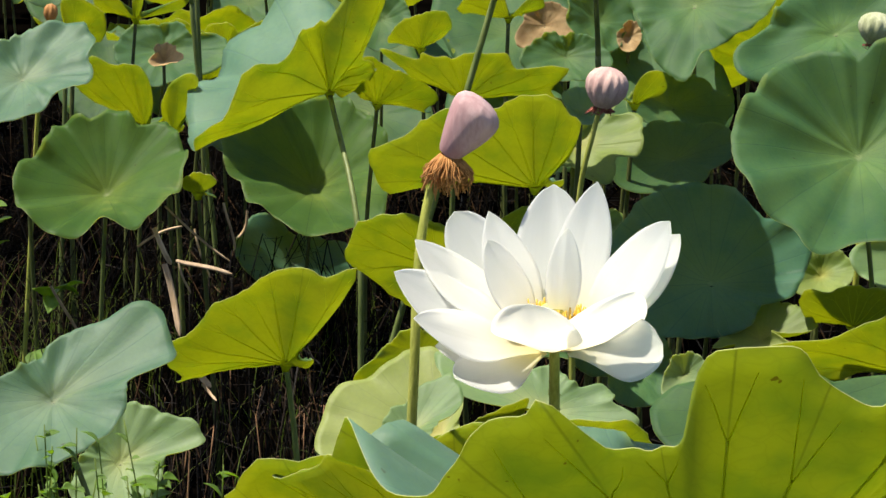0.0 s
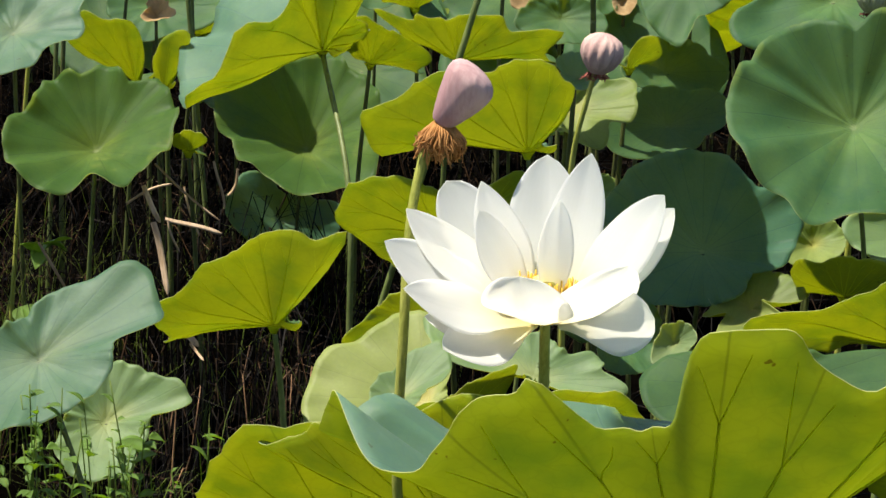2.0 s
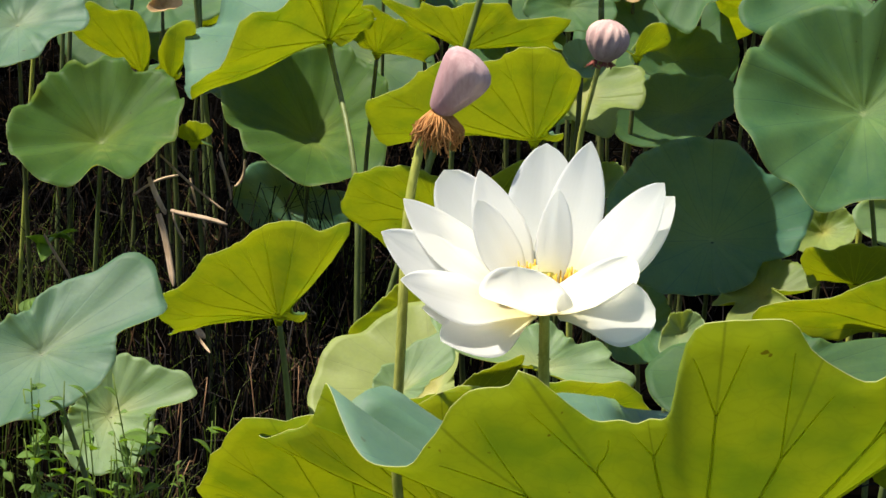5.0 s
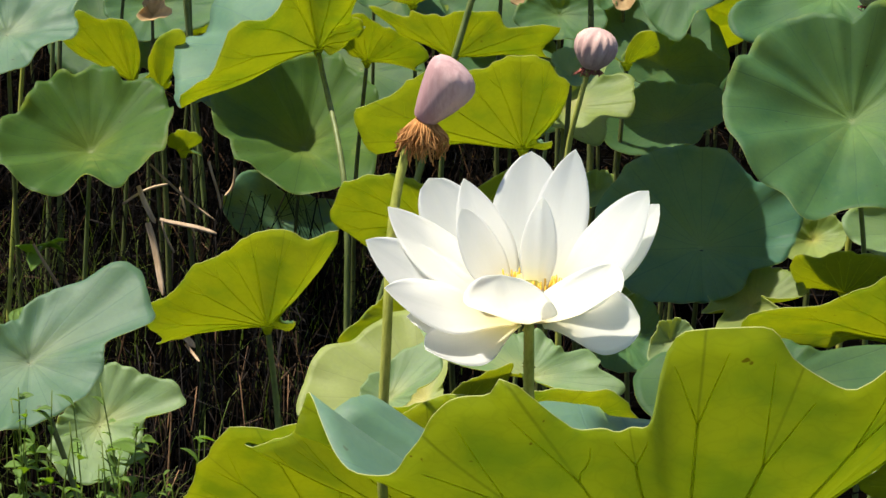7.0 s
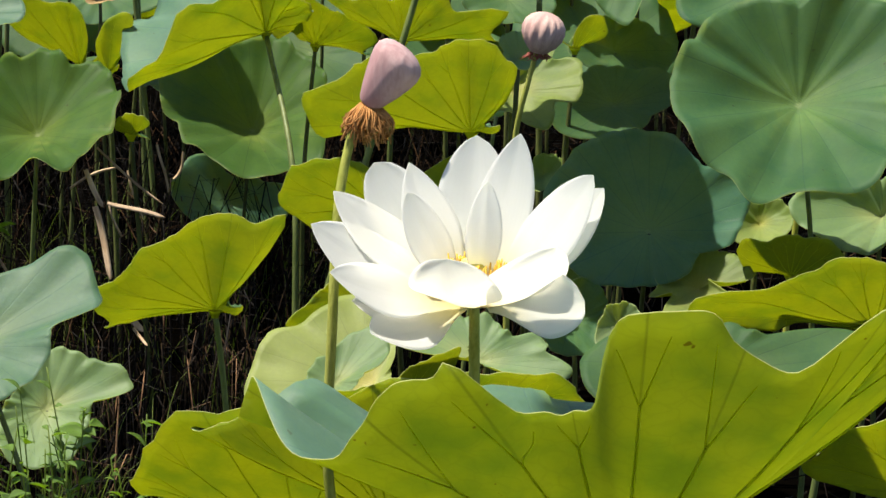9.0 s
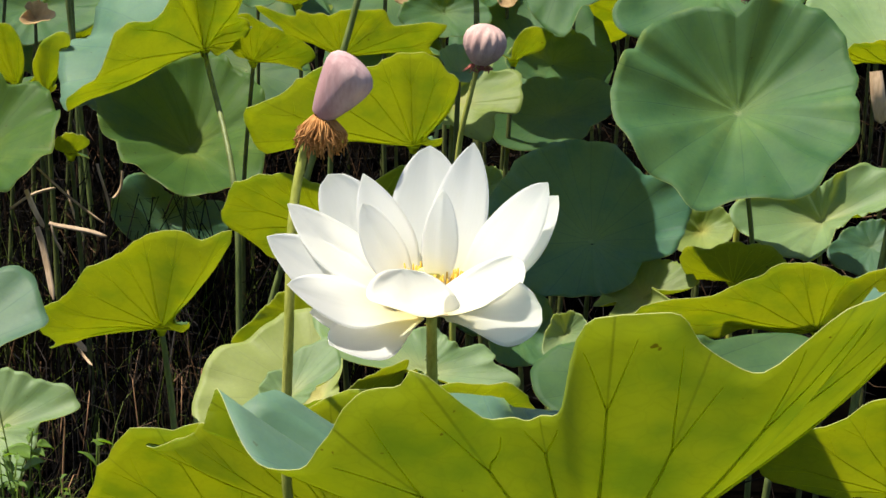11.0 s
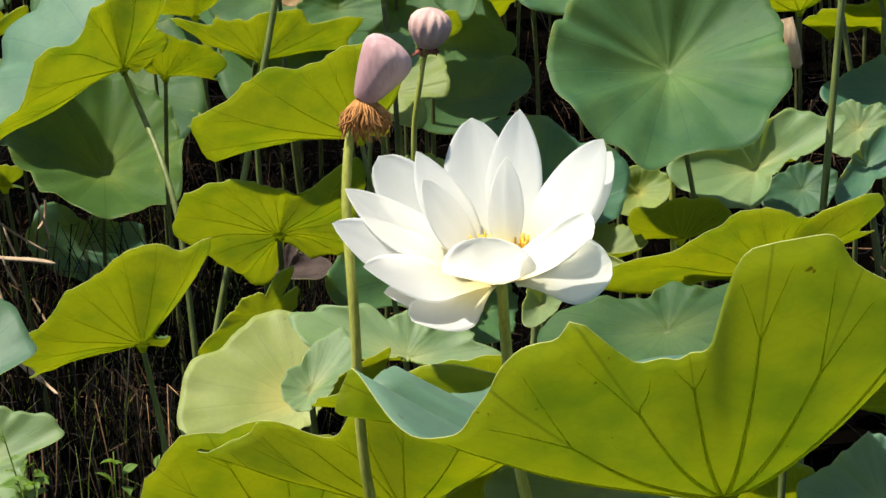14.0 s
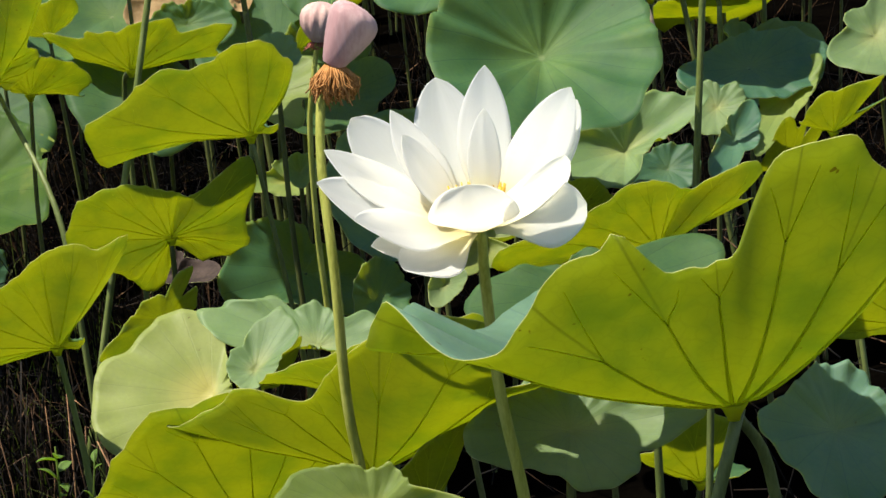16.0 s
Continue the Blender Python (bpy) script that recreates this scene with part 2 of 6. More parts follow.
# ---- building helpers ----
def mesh_object(name, verts, faces, mats, parent=None, mat_of=None, label="", uvs=None, smooth=True):
    me = bpy.data.meshes.new(name)
    me.from_pydata([tuple(v) for v in verts], [], faces)
    for m in mats:
        me.materials.append(m)
    if mat_of is not None:
        me.polygons.foreach_set("material_index", mat_of)
    me.polygons.foreach_set("use_smooth", [smooth] * len(me.polygons))
    if uvs is not None:
        layer = me.uv_layers.new(name="polar")
        idx = np.zeros(len(me.loops), dtype=np.int32)
        me.loops.foreach_get("vertex_index", idx)
        layer.data.foreach_set("uv", np.asarray(uvs, dtype=np.float32)[idx].ravel())
    me.update()
    ob = new(name, me)
    if parent is not None:
        ob.parent = parent
    if label:
        tagged(ob, label)
    return ob


def thing(name, place, label, category, group="", kind=""):
    ob = new(name)
    ob.location = place
    ob.empty_display_size = 0.05
    return tagged(ob, label, category, group, kind)


def tube(path, radii, sides=8):
    """Vertices and faces of a tapered tube along the points of path."""
    pts = [Vector(p) for p in path]
    verts, faces = [], []
    up = Vector((0.31, 0.95, 0.05))
    for i, p in enumerate(pts):
        d = (pts[min(i + 1, len(pts) - 1)] - pts[max(i - 1, 0)]).normalized()
        a = d.cross(up).normalized()
        b = a.cross(d)
        for k in range(sides):
            w = 2 * math.pi * k / sides
            verts.append(p + (a * math.cos(w) + b * math.sin(w)) * radii[i])
        if i:
            for k in range(sides):
                q = (k + 1) % sides
                faces.append(((i - 1) * sides + k, (i - 1) * sides + q, i * sides + q, i * sides + k))
    faces.append(tuple(reversed(range(sides))))
    faces.append(tuple((len(pts) - 1) * sides + k for k in range(sides)))
    return verts, faces


def bezier(points, steps):
    """A smooth line through the given points."""
    pts = [Vector(p) for p in points]
    pts = [2 * pts[0] - pts[1], *pts, 2 * pts[-1] - pts[-2]]
    out = []
    for i in range(1, len(pts) - 2):
        for s in range(steps):
            t = s / steps
            a, b, c, d = pts[i - 1:i + 3]
            out.append(0.5 * (2 * b + (c - a) * t + (2 * a - 5 * b + 4 * c - d) * t * t + (3 * b - a - 3 * c + d) * t ** 3))
    return out + [pts[-2]]


def stalk(parent, top, foot, radius, rng, bend=0.02, name="stalk", mat=None, mids=()):
    """A stalk from foot up to top, in the space of parent, with small prickles."""
    top, foot = Vector(top), Vector(foot)
    side = Vector((rng.uniform(-1, 1), rng.uniform(-1, 1), 0)) * bend
    inner = [Vector(m) for m in mids] or [top.lerp(foot, 0.35) + side, top.lerp(foot, 0.7) + side * 0.6]
    line = bezier([top, *inner, foot], 6)
    n = len(line)
    v, f = tube(line, [radius * (0.85 + 0.35 * i / n) for i in range(n)], 8)
    for _ in range(int((top - foot).length * 70)):
        k = rng.randrange(1, n - 1)
        p = line[k].lerp(line[k + 1], rng.random())
        d = Vector((rng.uniform(-1, 1), rng.uniform(-1, 1), 0.1)).normalized()
        q = Vector((-d.y, d.x, 0)) * radius * 0.14
        b = len(v)
        v += [p + d * radius * 0.9 + q, p + d * radius * 0.9 - q, p + d * radius * 0.9 + Vector((0, 0, radius * 0.3)), p + d * radius * 1.22]
        f += [(b, b + 3, b + 1), (b + 1, b + 3, b + 2), (b + 2, b + 3, b)]
    return mesh_object(name, v, f, [mat or M_STEM], parent)


def rim_curve(rim, count):
    """Radius and lift at even angles from a few (degrees, radius, lift)."""
    d = np.array([q[0] for q in rim], float)
    out = []
    ang = np.arange(count) * 360.0 / count
    n = len(rim)
    for col in (1, 2):
        v = np.array([q[col] for q in rim], float)
        xs = np.concatenate([d[-2:] - 360, d, d[:2] + 360])
        vs = np.concatenate([v[-2:], v, v[:2]])
        slope = np.zeros(len(xs))
        slope[1:-1] = (vs[2:] - vs[:-2]) / (xs[2:] - xs[:-2])
        k = np.clip(np.searchsorted(xs, ang, side="right") - 1, 1, len(xs) - 3)
        h = xs[k + 1] - xs[k]
        t = (ang - xs[k]) / h
        out.append((2 * t**3 - 3 * t**2 + 1) * vs[k] + (t**3 - 2 * t**2 + t) * h * slope[k] + (-2 * t**3 + 3 * t**2) * vs[k + 1] + (t**3 - t**2) * h * slope[k + 1])
    return np.radians(ang), out[0], out[1]


def blade(parent, rim, rng, power=1.15, wave=0.004, count=120, rings=14, mats=None, ribs=True, thick=0.0014, name="blade", lean=(0, 0), ruffle=1.0, pleat=0.0):
    """A lotus leaf: two sheets joined at the rim, given by its rim round the hub, leaning over by (degrees, towards). The hub is at the parent's origin."""
    ang, rad, lift = rim_curve(rim, count)
    rad = np.maximum(rad, 0.012)
    f1, f2, p1, p2 = rng.randint(7, 10), rng.randint(15, 21), rng.uniform(0, 6.28), rng.uniform(0, 6.28)
    if lean[0] and ruffle >= 0.5:
        wave = max(wave, 0.030 * float(rad.mean()) * min(1.0, 0.4 + ruffle))
    ripple = wave * (np.sin(f1 * ang + p1) + 0.6 * np.sin(f2 * ang + p2))
    us = np.linspace(0, 1, rings + 1)[1:] ** 0.85

    seat = rng.uniform(0, 50)
    swell = np.array([[noise.noise(Vector((1.9 * u * math.cos(w) + seat, 1.9 * u * math.sin(w), seat))) for w in ang] for u in us])
    crimp = np.array([noise.noise(Vector((5.5 * math.cos(w), 5.5 * math.sin(w), seat))) for w in ang])
    nick = np.array([noise.noise(Vector((13 * math.cos(w), 13 * math.sin(w), seat + 9))) for w in ang])
    if count <= 120:
        for _ in range(2):
            rad = 0.25 * np.roll(rad, 1) + 0.5 * rad + 0.25 * np.roll(rad, -1)
            lift = 0.25 * np.roll(lift, 1) + 0.5 * lift + 0.25 * np.roll(lift, -1)
    crimp, nick, swell = crimp * ruffle, nick * ruffle, swell * ruffle
    rad = rad * (1 + 0.04 * crimp + 0.02 * nick)
    fold = ruffle * np.array([noise.noise(Vector((3.4 * math.cos(w) + 7, 3.4 * math.sin(w), seat))) for w in ang])
    if pleat:
        fold = pleat * np.array([noise.noise(Vector((2.6 * math.cos(w) + 7, 2.6 * math.sin(w), seat))) for w in ang])
    mean_r = float(rad.mean())
    # the middle of the leaf follows the rim's broad form only, its waves belong to the margin
    wave_of = np.fft.rfft(lift)
    wave_of[4:] = 0
    broad = np.fft.irfft(wave_of, count)
    bend_of = lift - broad
    turn_of = np.fft.rfft(rad)
    turn_of[7:] = 0
    round_r = np.fft.irfft(turn_of, count)
    round_r = np.maximum(round_r, 0.5 * rad)

    def at(u, k):
        reach = (round_r + (rad - round_r) * u**2) * u
        z = broad * u**power + bend_of * u**(power + 2.0) + ripple * u**5 + 0.20 * mean_r * swell[k] * u * (1 - u**3)
        z = z + 0.055 * mean_r * crimp * u**4 + 0.04 * mean_r * nick * u**6 + 0.07 * mean_r * fold * u**1.4 * (1 - 0.5 * u)
        return np.stack([np.cos(ang) * reach, np.sin(ang) * reach, z - 0.004 * math.exp(-(u / 0.06) ** 2)], 1)

    grid = np.stack([at(u, k) for k, u in enumerate(us)])  # rings x count x 3
    a, b = radians(lean[0]), radians(lean[1])
    up = np.array([math.sin(a) * math.cos(b), math.sin(a) * math.sin(b), math.cos(a)])
    if lean[0]:
        e1 = np.array([-math.sin(b), math.cos(b), 0.0])
        grid = grid @ np.stack([e1, np.cross(up, e1), up])
    du = np.gradient(grid, axis=0)
    da = np.roll(grid, -1, 1) - np.roll(grid, 1, 1)
    nrm = np.cross(du, da)
    nrm /= np.linalg.norm(nrm, axis=2, keepdims=True) + 1e-9
    low = grid - nrm * thick
    low[-1] = grid[-1] - nrm[-1] * thick * 0.5
    hub_n = nrm[0].mean(0)
    hub = -0.004 * up
    verts = [hub, hub - hub_n * thick, *grid.reshape(-1, 3), *low.reshape(-1, 3)]
    uv = [(0.5, 0), (0.5, 0)] + [(ang[j] / (2 * math.pi), u) for u in us for j in range(count)] * 2
    a, b = 2, 2 + rings * count
    faces, mat_of = [], []
    for j in range(count):
        q = (j + 1) % count
        faces += [(0, a + j, a + q), (1, b + q, b + j)]
        mat_of += [0, 1]
        for i in range(rings - 1):
            r, s = i * count, (i + 1) * count
            faces += [(a + r + j, a + s + j, a + s + q, a + r + q), (b + r + q, b + s + q, b + s + j, b + r + j)]
            mat_of += [0, 1]
        e = (rings - 1) * count
        faces.append((a + e + j, b + e + j, b + e + q, a + e + q))
        mat_of.append(2)
    ob = mesh_object(name, verts, faces, [*(mats or [M_TOP, M_UNDER]), M_RIM], parent, mat_of, "", uv)
    if ribs:
        # raised ribs on the lower face: each runs out from the hub and forks
        rv, rf = [], []

        def on(angle, u):
            x = (angle / (2 * math.pi) * count) % count
            j = int(x)
            t = x - j
            y = float(np.interp(u, us, np.arange(rings)))
            i = min(int(y), rings - 2)
            s = y - i
            q = (j + 1) % count
            low_p = (low[i, j] * (1 - t) + low[i, q] * t) * (1 - s) + (low[i + 1, j] * (1 - t) + low[i + 1, q] * t) * s
            m = nrm[i, j]
            if u < us[0]:
                low_p = low_p * u / us[0]
            return Vector(low_p) - Vector(m) * 0.0006

        def rib(angles, us_, r0, r1):
            line = [on(w, u) for w, u in zip(angles, us_)]
            k = len(line)
            v, f = tube(line, [r0 + (r1 - r0) * i / (k - 1) for i in range(k)], 4)
            base = len(rv)
            rv.extend(v)
            rf.extend(tuple(base + i for i in face) for face in f)

        mean = float(rad.mean())

        def wander(u, key):
            return 0.016 * noise.noise(Vector((4.0 * u, key, seat)))

        for k in range(21):
            w = 2 * math.pi * (k + 0.5) / 21
            split = rng.uniform(0.60, 0.80)
            steps = np.linspace(0.03, split, 26)
            rib([w + wander(u, k) * u for u in steps], steps, 0.0072 * mean + 0.0002, 0.0038 * mean)
            start = w + wander(split, k) * split
            for sgn in (-1, 1):
                end, spread = rng.uniform(0.90, 0.96), rng.uniform(0.06, 0.11)
                out_u = np.linspace(split, end, 14)
                turn = [start + sgn * spread * ((u - split) / (end - split)) ** 0.85 + wander(u, k + 30 * sgn) * (u - split) for u in out_u]
                rib(turn, out_u, 0.0032 * mean, 0.0012 * mean)
        mesh_object("venation", rv, rf, [M_VEIN], ob, None, "raised ribs of the lower face")
    return ob


GROUND_Z = 0.2


def lotus_leaf(place, rim, label, seed, via=None, pale=False, power=1.15, wave=0.004, ribs=True, mats=None, fine=True, category="leaf", count=120, lean=(0, 0), ruffle=1.0, pleat=0.0):
    rng = random.Random(seed)
    ob = thing("lotus_leaf", (place[0], place[1], GROUND_Z), label, category, "lotus leaves")
    hub = Vector((0, 0, place[2] - GROUND_Z))
    holder = blade(ob, rim, rng, power, wave, count if fine else 48, 14 if fine else 7, mats, ribs, lean=lean, ruffle=ruffle, pleat=pleat)
    for child in ob.children:
        child.location = hub
    top = hub - Vector((0, 0, 0.004))
    if ribs:
        cone = [(top + Vector((0, 0, 0.003)), 0.0120), (top - Vector((0, 0, 0.001)), 0.0088), (top - Vector((0, 0, 0.006)), 0.0062), (top - Vector((0, 0, 0.010)), 0.0050)]
        cv, cf = tube([c[0] for c in cone], [c[1] for c in cone], 12)
        mesh_object("collar", cv, cf, [M_VEIN], ob)
    thick = rng.uniform(0.0042, 0.0056)
    if via:
        p = Vector(via) - Vector(ob.location)
        drift = Vector((p.x - top.x, p.y - top.y, 0)) * 0.45
        drift *= min(1.0, 0.05 / max(drift.length, 1e-6))
        stalk(ob, top, (p.x + drift.x * 1.2, p.y + drift.y, -0.05), thick, rng, mat=M_STEM, mids=(p, (p.x + drift.x, p.y + drift.y, p.z * 0.55)))
    else:
        end = Vector((rng.uniform(-0.05, 0.05), rng.uniform(-0.01, 0.08), -0.05))
        stalk(ob, top, end, thick, rng, 0.012, mat=M_STEM if pale else M_STEM_SHADED)
    return ob

# ---- the lotus leaves: hub, then the rim as (degrees, radius, lift) ----
# hidden back rim (56 to 92 degrees) is stretched out to shade lower leaves
lotus_leaf((0.138, -0.338, 0.977), ((29, 0.270, 0.137), (50, 0.250, 0.080), (56, 0.380, 0.040), (63, 0.520, 0.000), (75, 0.516, -0.040), (92, 0.378, -0.011), (105, 0.215, 0.051), (119, 0.204, 0.065), (142, 0.226, 0.050), (171, 0.246, 0.109), (176, 0.282, 0.085), (179, 0.277, 0.111), (185, 0.268, 0.130), (199, 0.251, 0.095), (206, 0.230, 0.102), (219, 0.224, 0.160), (224, 0.222, 0.173), (227, 0.212, 0.175), (230, 0.216, 0.186), (232, 0.214, 0.190), (235, 0.160, 0.148), (240, 0.149, 0.146), (248, 0.143, 0.150), (255, 0.150, 0.163), (260, 0.208, 0.231), (264, 0.218, 0.245), (273, 0.222, 0.251), (277, 0.219, 0.246), (281, 0.209, 0.226), (288, 0.204, 0.206), (293, 0.212, 0.204), (299, 0.258, 0.258), (334, 0.188, 0.226), (354, 0.207, 0.200)),
    "large funnel-shaped lotus leaf, backlit yellow-green underside, wavy pale rim", 1, power=1.4, mats=[M_BLUE, M_UNDER_DIM], ruffle=0.3, wave=0.0012, via=(0.182, -0.300, 0.878), count=240)
lotus_leaf((-0.042, 0.300, 0.745), ((7, 0.082, 0.033), (40, 0.038, 0.009), (73, 0.037, 0.009), (106, 0.076, 0.026), (140, 0.139, 0.053), (173, 0.211, 0.078), (192, 0.164, 0.109), (212, 0.159, 0.143), (214, 0.146, 0.134), (229, 0.113, 0.114), (251, 0.162, 0.166), (261, 0.202, 0.197), (271, 0.258, 0.235), (280, 0.287, 0.233), (291, 0.298, 0.201), (298, 0.138, 0.080), (300, 0.281, 0.153), (333, 0.167, 0.083)),
    "backlit yellow-green lotus leaf with a curled pointed lobe", 2, power=1.1, mats=[M_BLUE, M_UNDER], ruffle=0.5, wave=0.0012)
lotus_leaf((-0.146, 0.550, 0.613), ((20, 0.075, 0.034), (51, 0.046, 0.014), (82, 0.036, 0.007), (113, 0.047, 0.013), (144, 0.080, 0.031), (175, 0.133, 0.057), (206, 0.198, 0.085), (222, 0.225, 0.151), (233, 0.232, 0.185), (239, 0.260, 0.224), (246, 0.257, 0.236), (253, 0.237, 0.226), (260, 0.250, 0.246), (266, 0.231, 0.231), (280, 0.204, 0.201), (297, 0.192, 0.171), (318, 0.159, 0.107), (349, 0.115, 0.067)),
    "low lotus leaf with glowing yellow-green underside", 3, power=1.1, wave=0.0022)
lotus_leaf((-0.616, 1.030, 0.674), tuple((d, r, 0.03) for d, r in ((0, 0.108), (10, 0.112), (20, 0.170), (30, 0.177), (40, 0.183), (50, 0.193), (60, 0.176), (70, 0.133), (80, 0.112), (90, 0.099), (100, 0.081), (110, 0.069), (120, 0.060), (130, 0.055), (140, 0.055), (150, 0.059), (160, 0.067), (170, 0.078), (180, 0.097), (190, 0.112), (200, 0.130), (210, 0.141), (220, 0.146), (230, 0.152), (240, 0.152), (250, 0.154), (260, 0.152), (270, 0.146), (280, 0.138), (290, 0.129), (300, 0.123), (310, 0.122), (320, 0.122), (330, 0.117), (340, 0.114), (350, 0.112))),
    "pale blue-green waxy lotus leaf, folded along its middle", 4, power=0.9, ribs=False, mats=[M_BLUE, M_UNDER], ruffle=0.45, wave=0.004, via=(-0.548, 1.000, 0.501), lean=(34, 265), count=200, pleat=2)
lotus_leaf((-0.573, 1.320, 0.491), tuple((d, r, 0.028) for d, r in ((0, 0.080), (10, 0.126), (20, 0.127), (30, 0.122), (40, 0.103), (50, 0.095), (60, 0.092), (70, 0.088), (80, 0.088), (90, 0.088), (100, 0.073), (110, 0.065), (120, 0.058), (130, 0.054), (140, 0.051), (150, 0.048), (160, 0.047), (170, 0.050), (180, 0.052), (190, 0.055), (200, 0.062), (210, 0.069), (220, 0.084), (230, 0.098), (240, 0.104), (250, 0.113), (260, 0.115), (270, 0.121), (280, 0.117), (290, 0.113), (300, 0.111), (310, 0.090), (320, 0.080), (330, 0.080), (340, 0.074), (350, 0.072))),
    "pale green lotus leaf lying behind tall weeds", 5, power=1.2, ribs=False, mats=[M_FROST, M_UNDER], ruffle=0.4, wave=0.004, lean=(40, 270), count=200, pleat=2)
lotus_leaf((-0.319, 1.237, 0.680), ((12, 0.036, 0.004), (42, 0.027, 0.004), (72, 0.027, 0.004), (102, 0.050, -0.004), (132, 0.101, -0.025), (162, 0.181, -0.060), (167, 0.148, -0.036), (175, 0.182, -0.018), (183, 0.167, 0.011), (192, 0.165, 0.040), (200, 0.142, 0.054), (230, 0.136, 0.116), (243, 0.124, 0.123), (268, 0.156, 0.173), (279, 0.163, 0.179), (289, 0.162, 0.171), (295, 0.158, 0.159), (298, 0.168, 0.165), (301, 0.206, 0.197), (303, 0.215, 0.200), (306, 0.199, 0.178), (309, 0.156, 0.136), (311, 0.035, 0.029), (342, 0.042, 0.011)),
    "bright yellow-green lotus leaf lit through from behind", 6, power=1.08, wave=0.0012, via=(-0.303, 1.250, 0.536))
lotus_leaf((-0.714, 2.020, 0.749), tuple((d, r, 0.085) for d, r in ((0, 0.146), (10, 0.143), (20, 0.142), (30, 0.143), (40, 0.148), (50, 0.143), (60, 0.116), (70, 0.118), (80, 0.128), (90, 0.135), (100, 0.117), (110, 0.113), (120, 0.129), (130, 0.132), (140, 0.127), (150, 0.119), (160, 0.114), (170, 0.121), (180, 0.141), (190, 0.150), (200, 0.161), (210, 0.171), (220, 0.182), (230, 0.196), (240, 0.201), (250, 0.205), (260, 0.196), (270, 0.163), (280, 0.173), (290, 0.191), (300, 0.167), (310, 0.157), (320, 0.159), (330, 0.156), (340, 0.148), (350, 0.143))),
    "grey-green scalloped lotus leaf with a shaded edge", 7, power=1.0, ribs=False, mats=[M_MID, M_UNDER], ruffle=0.45, wave=0.007, via=(-0.730, 2.050, 0.512), lean=(30, 275), count=200, pleat=2.6)
lotus_leaf((-0.410, 2.850, 0.597), tuple((d, r, 0.11) for d, r in ((0, 0.159), (10, 0.158), (20, 0.160), (30, 0.164), (40, 0.167), (50, 0.167), (60, 0.168), (70, 0.187), (80, 0.184), (90, 0.168), (100, 0.159), (110, 0.157), (120, 0.157), (130, 0.161), (140, 0.171), (150, 0.189), (160, 0.202), (170, 0.201), (180, 0.194), (190, 0.193), (200, 0.195), (210, 0.180), (220, 0.193), (230, 0.211), (240, 0.209), (250, 0.218), (260, 0.246), (270, 0.255), (280, 0.255), (290, 0.229), (300, 0.246), (310, 0.225), (320, 0.196), (330, 0.180), (340, 0.173), (350, 0.163))),
    "dark green lotus leaf half shaded, half sunlit", 8, power=1.0, ribs=False, mats=[M_MID, M_UNDER], ruffle=0.45, wave=0.008, lean=(32, 275), count=200, pleat=3.2)
lotus_leaf((-0.333, 2.185, 0.920), ((9, 0.049, 0.013), (42, 0.052, 0.014), (75, 0.160, 0.065), (109, 0.385, 0.157), (114, 0.345, 0.082), (122, 0.370, 0.061), (127, 0.368, 0.035), (134, 0.324, -0.022), (144, 0.335, -0.028), (166, 0.276, -0.087), (193, 0.240, -0.109), (200, 0.249, -0.069), (210, 0.193, -0.034), (217, 0.208, 0.026), (223, 0.197, 0.059), (242, 0.141, 0.080), (250, 0.135, 0.131), (272, 0.140, 0.145), (282, 0.188, 0.191), (286, 0.247, 0.246), (296, 0.285, 0.264), (301, 0.217, 0.194), (303, 0.116, 0.101), (336, 0.094, 0.051)),
    "large lotus leaf, blue-green above and yellow-green below", 9, power=1.1, mats=[M_BLUE, M_UNDER], wave=0.0022, via=(-0.265, 1.970, 0.729))
lotus_leaf((0.036, 1.572, 0.883), ((21, 0.040, 0.005), (51, 0.029, 0.005), (82, 0.030, 0.005), (113, 0.060, 0.001), (144, 0.129, -0.008), (175, 0.238, -0.025), (180, 0.254, -0.001), (187, 0.255, 0.036), (190, 0.268, 0.054), (197, 0.249, 0.079), (202, 0.211, 0.087), (216, 0.199, 0.129), (224, 0.185, 0.143), (232, 0.154, 0.135), (244, 0.144, 0.144), (259, 0.152, 0.166), (273, 0.156, 0.173), (281, 0.150, 0.164), (288, 0.133, 0.140), (300, 0.125, 0.121), (306, 0.100, 0.090), (315, 0.067, 0.053), (319, 0.026, 0.019), (350, 0.044, 0.009)),
    "yellow-green lotus leaf with dark radiating veins underneath", 10, power=1.1, mats=[M_BLUE, M_UNDER], wave=0.0012, via=(0.076, 1.620, 0.595))
lotus_leaf((-0.096, 1.716, 0.705), ((15, 0.133, -0.038), (43, 0.079, -0.060), (72, 0.022, 0.004), (101, 0.098, -0.107), (138, 0.100, -0.074), (177, 0.145, -0.009), (188, 0.174, 0.027), (201, 0.174, 0.070), (214, 0.164, 0.101), (227, 0.148, 0.120), (256, 0.097, 0.105), (303, 0.090, 0.084), (312, 0.180, 0.149), (317, 0.181, 0.136), (325, 0.171, 0.107), (350, 0.124, 0.023)),
    "yellow lotus leaf with a shaded lower half", 11, power=1.05, wave=0.0022)
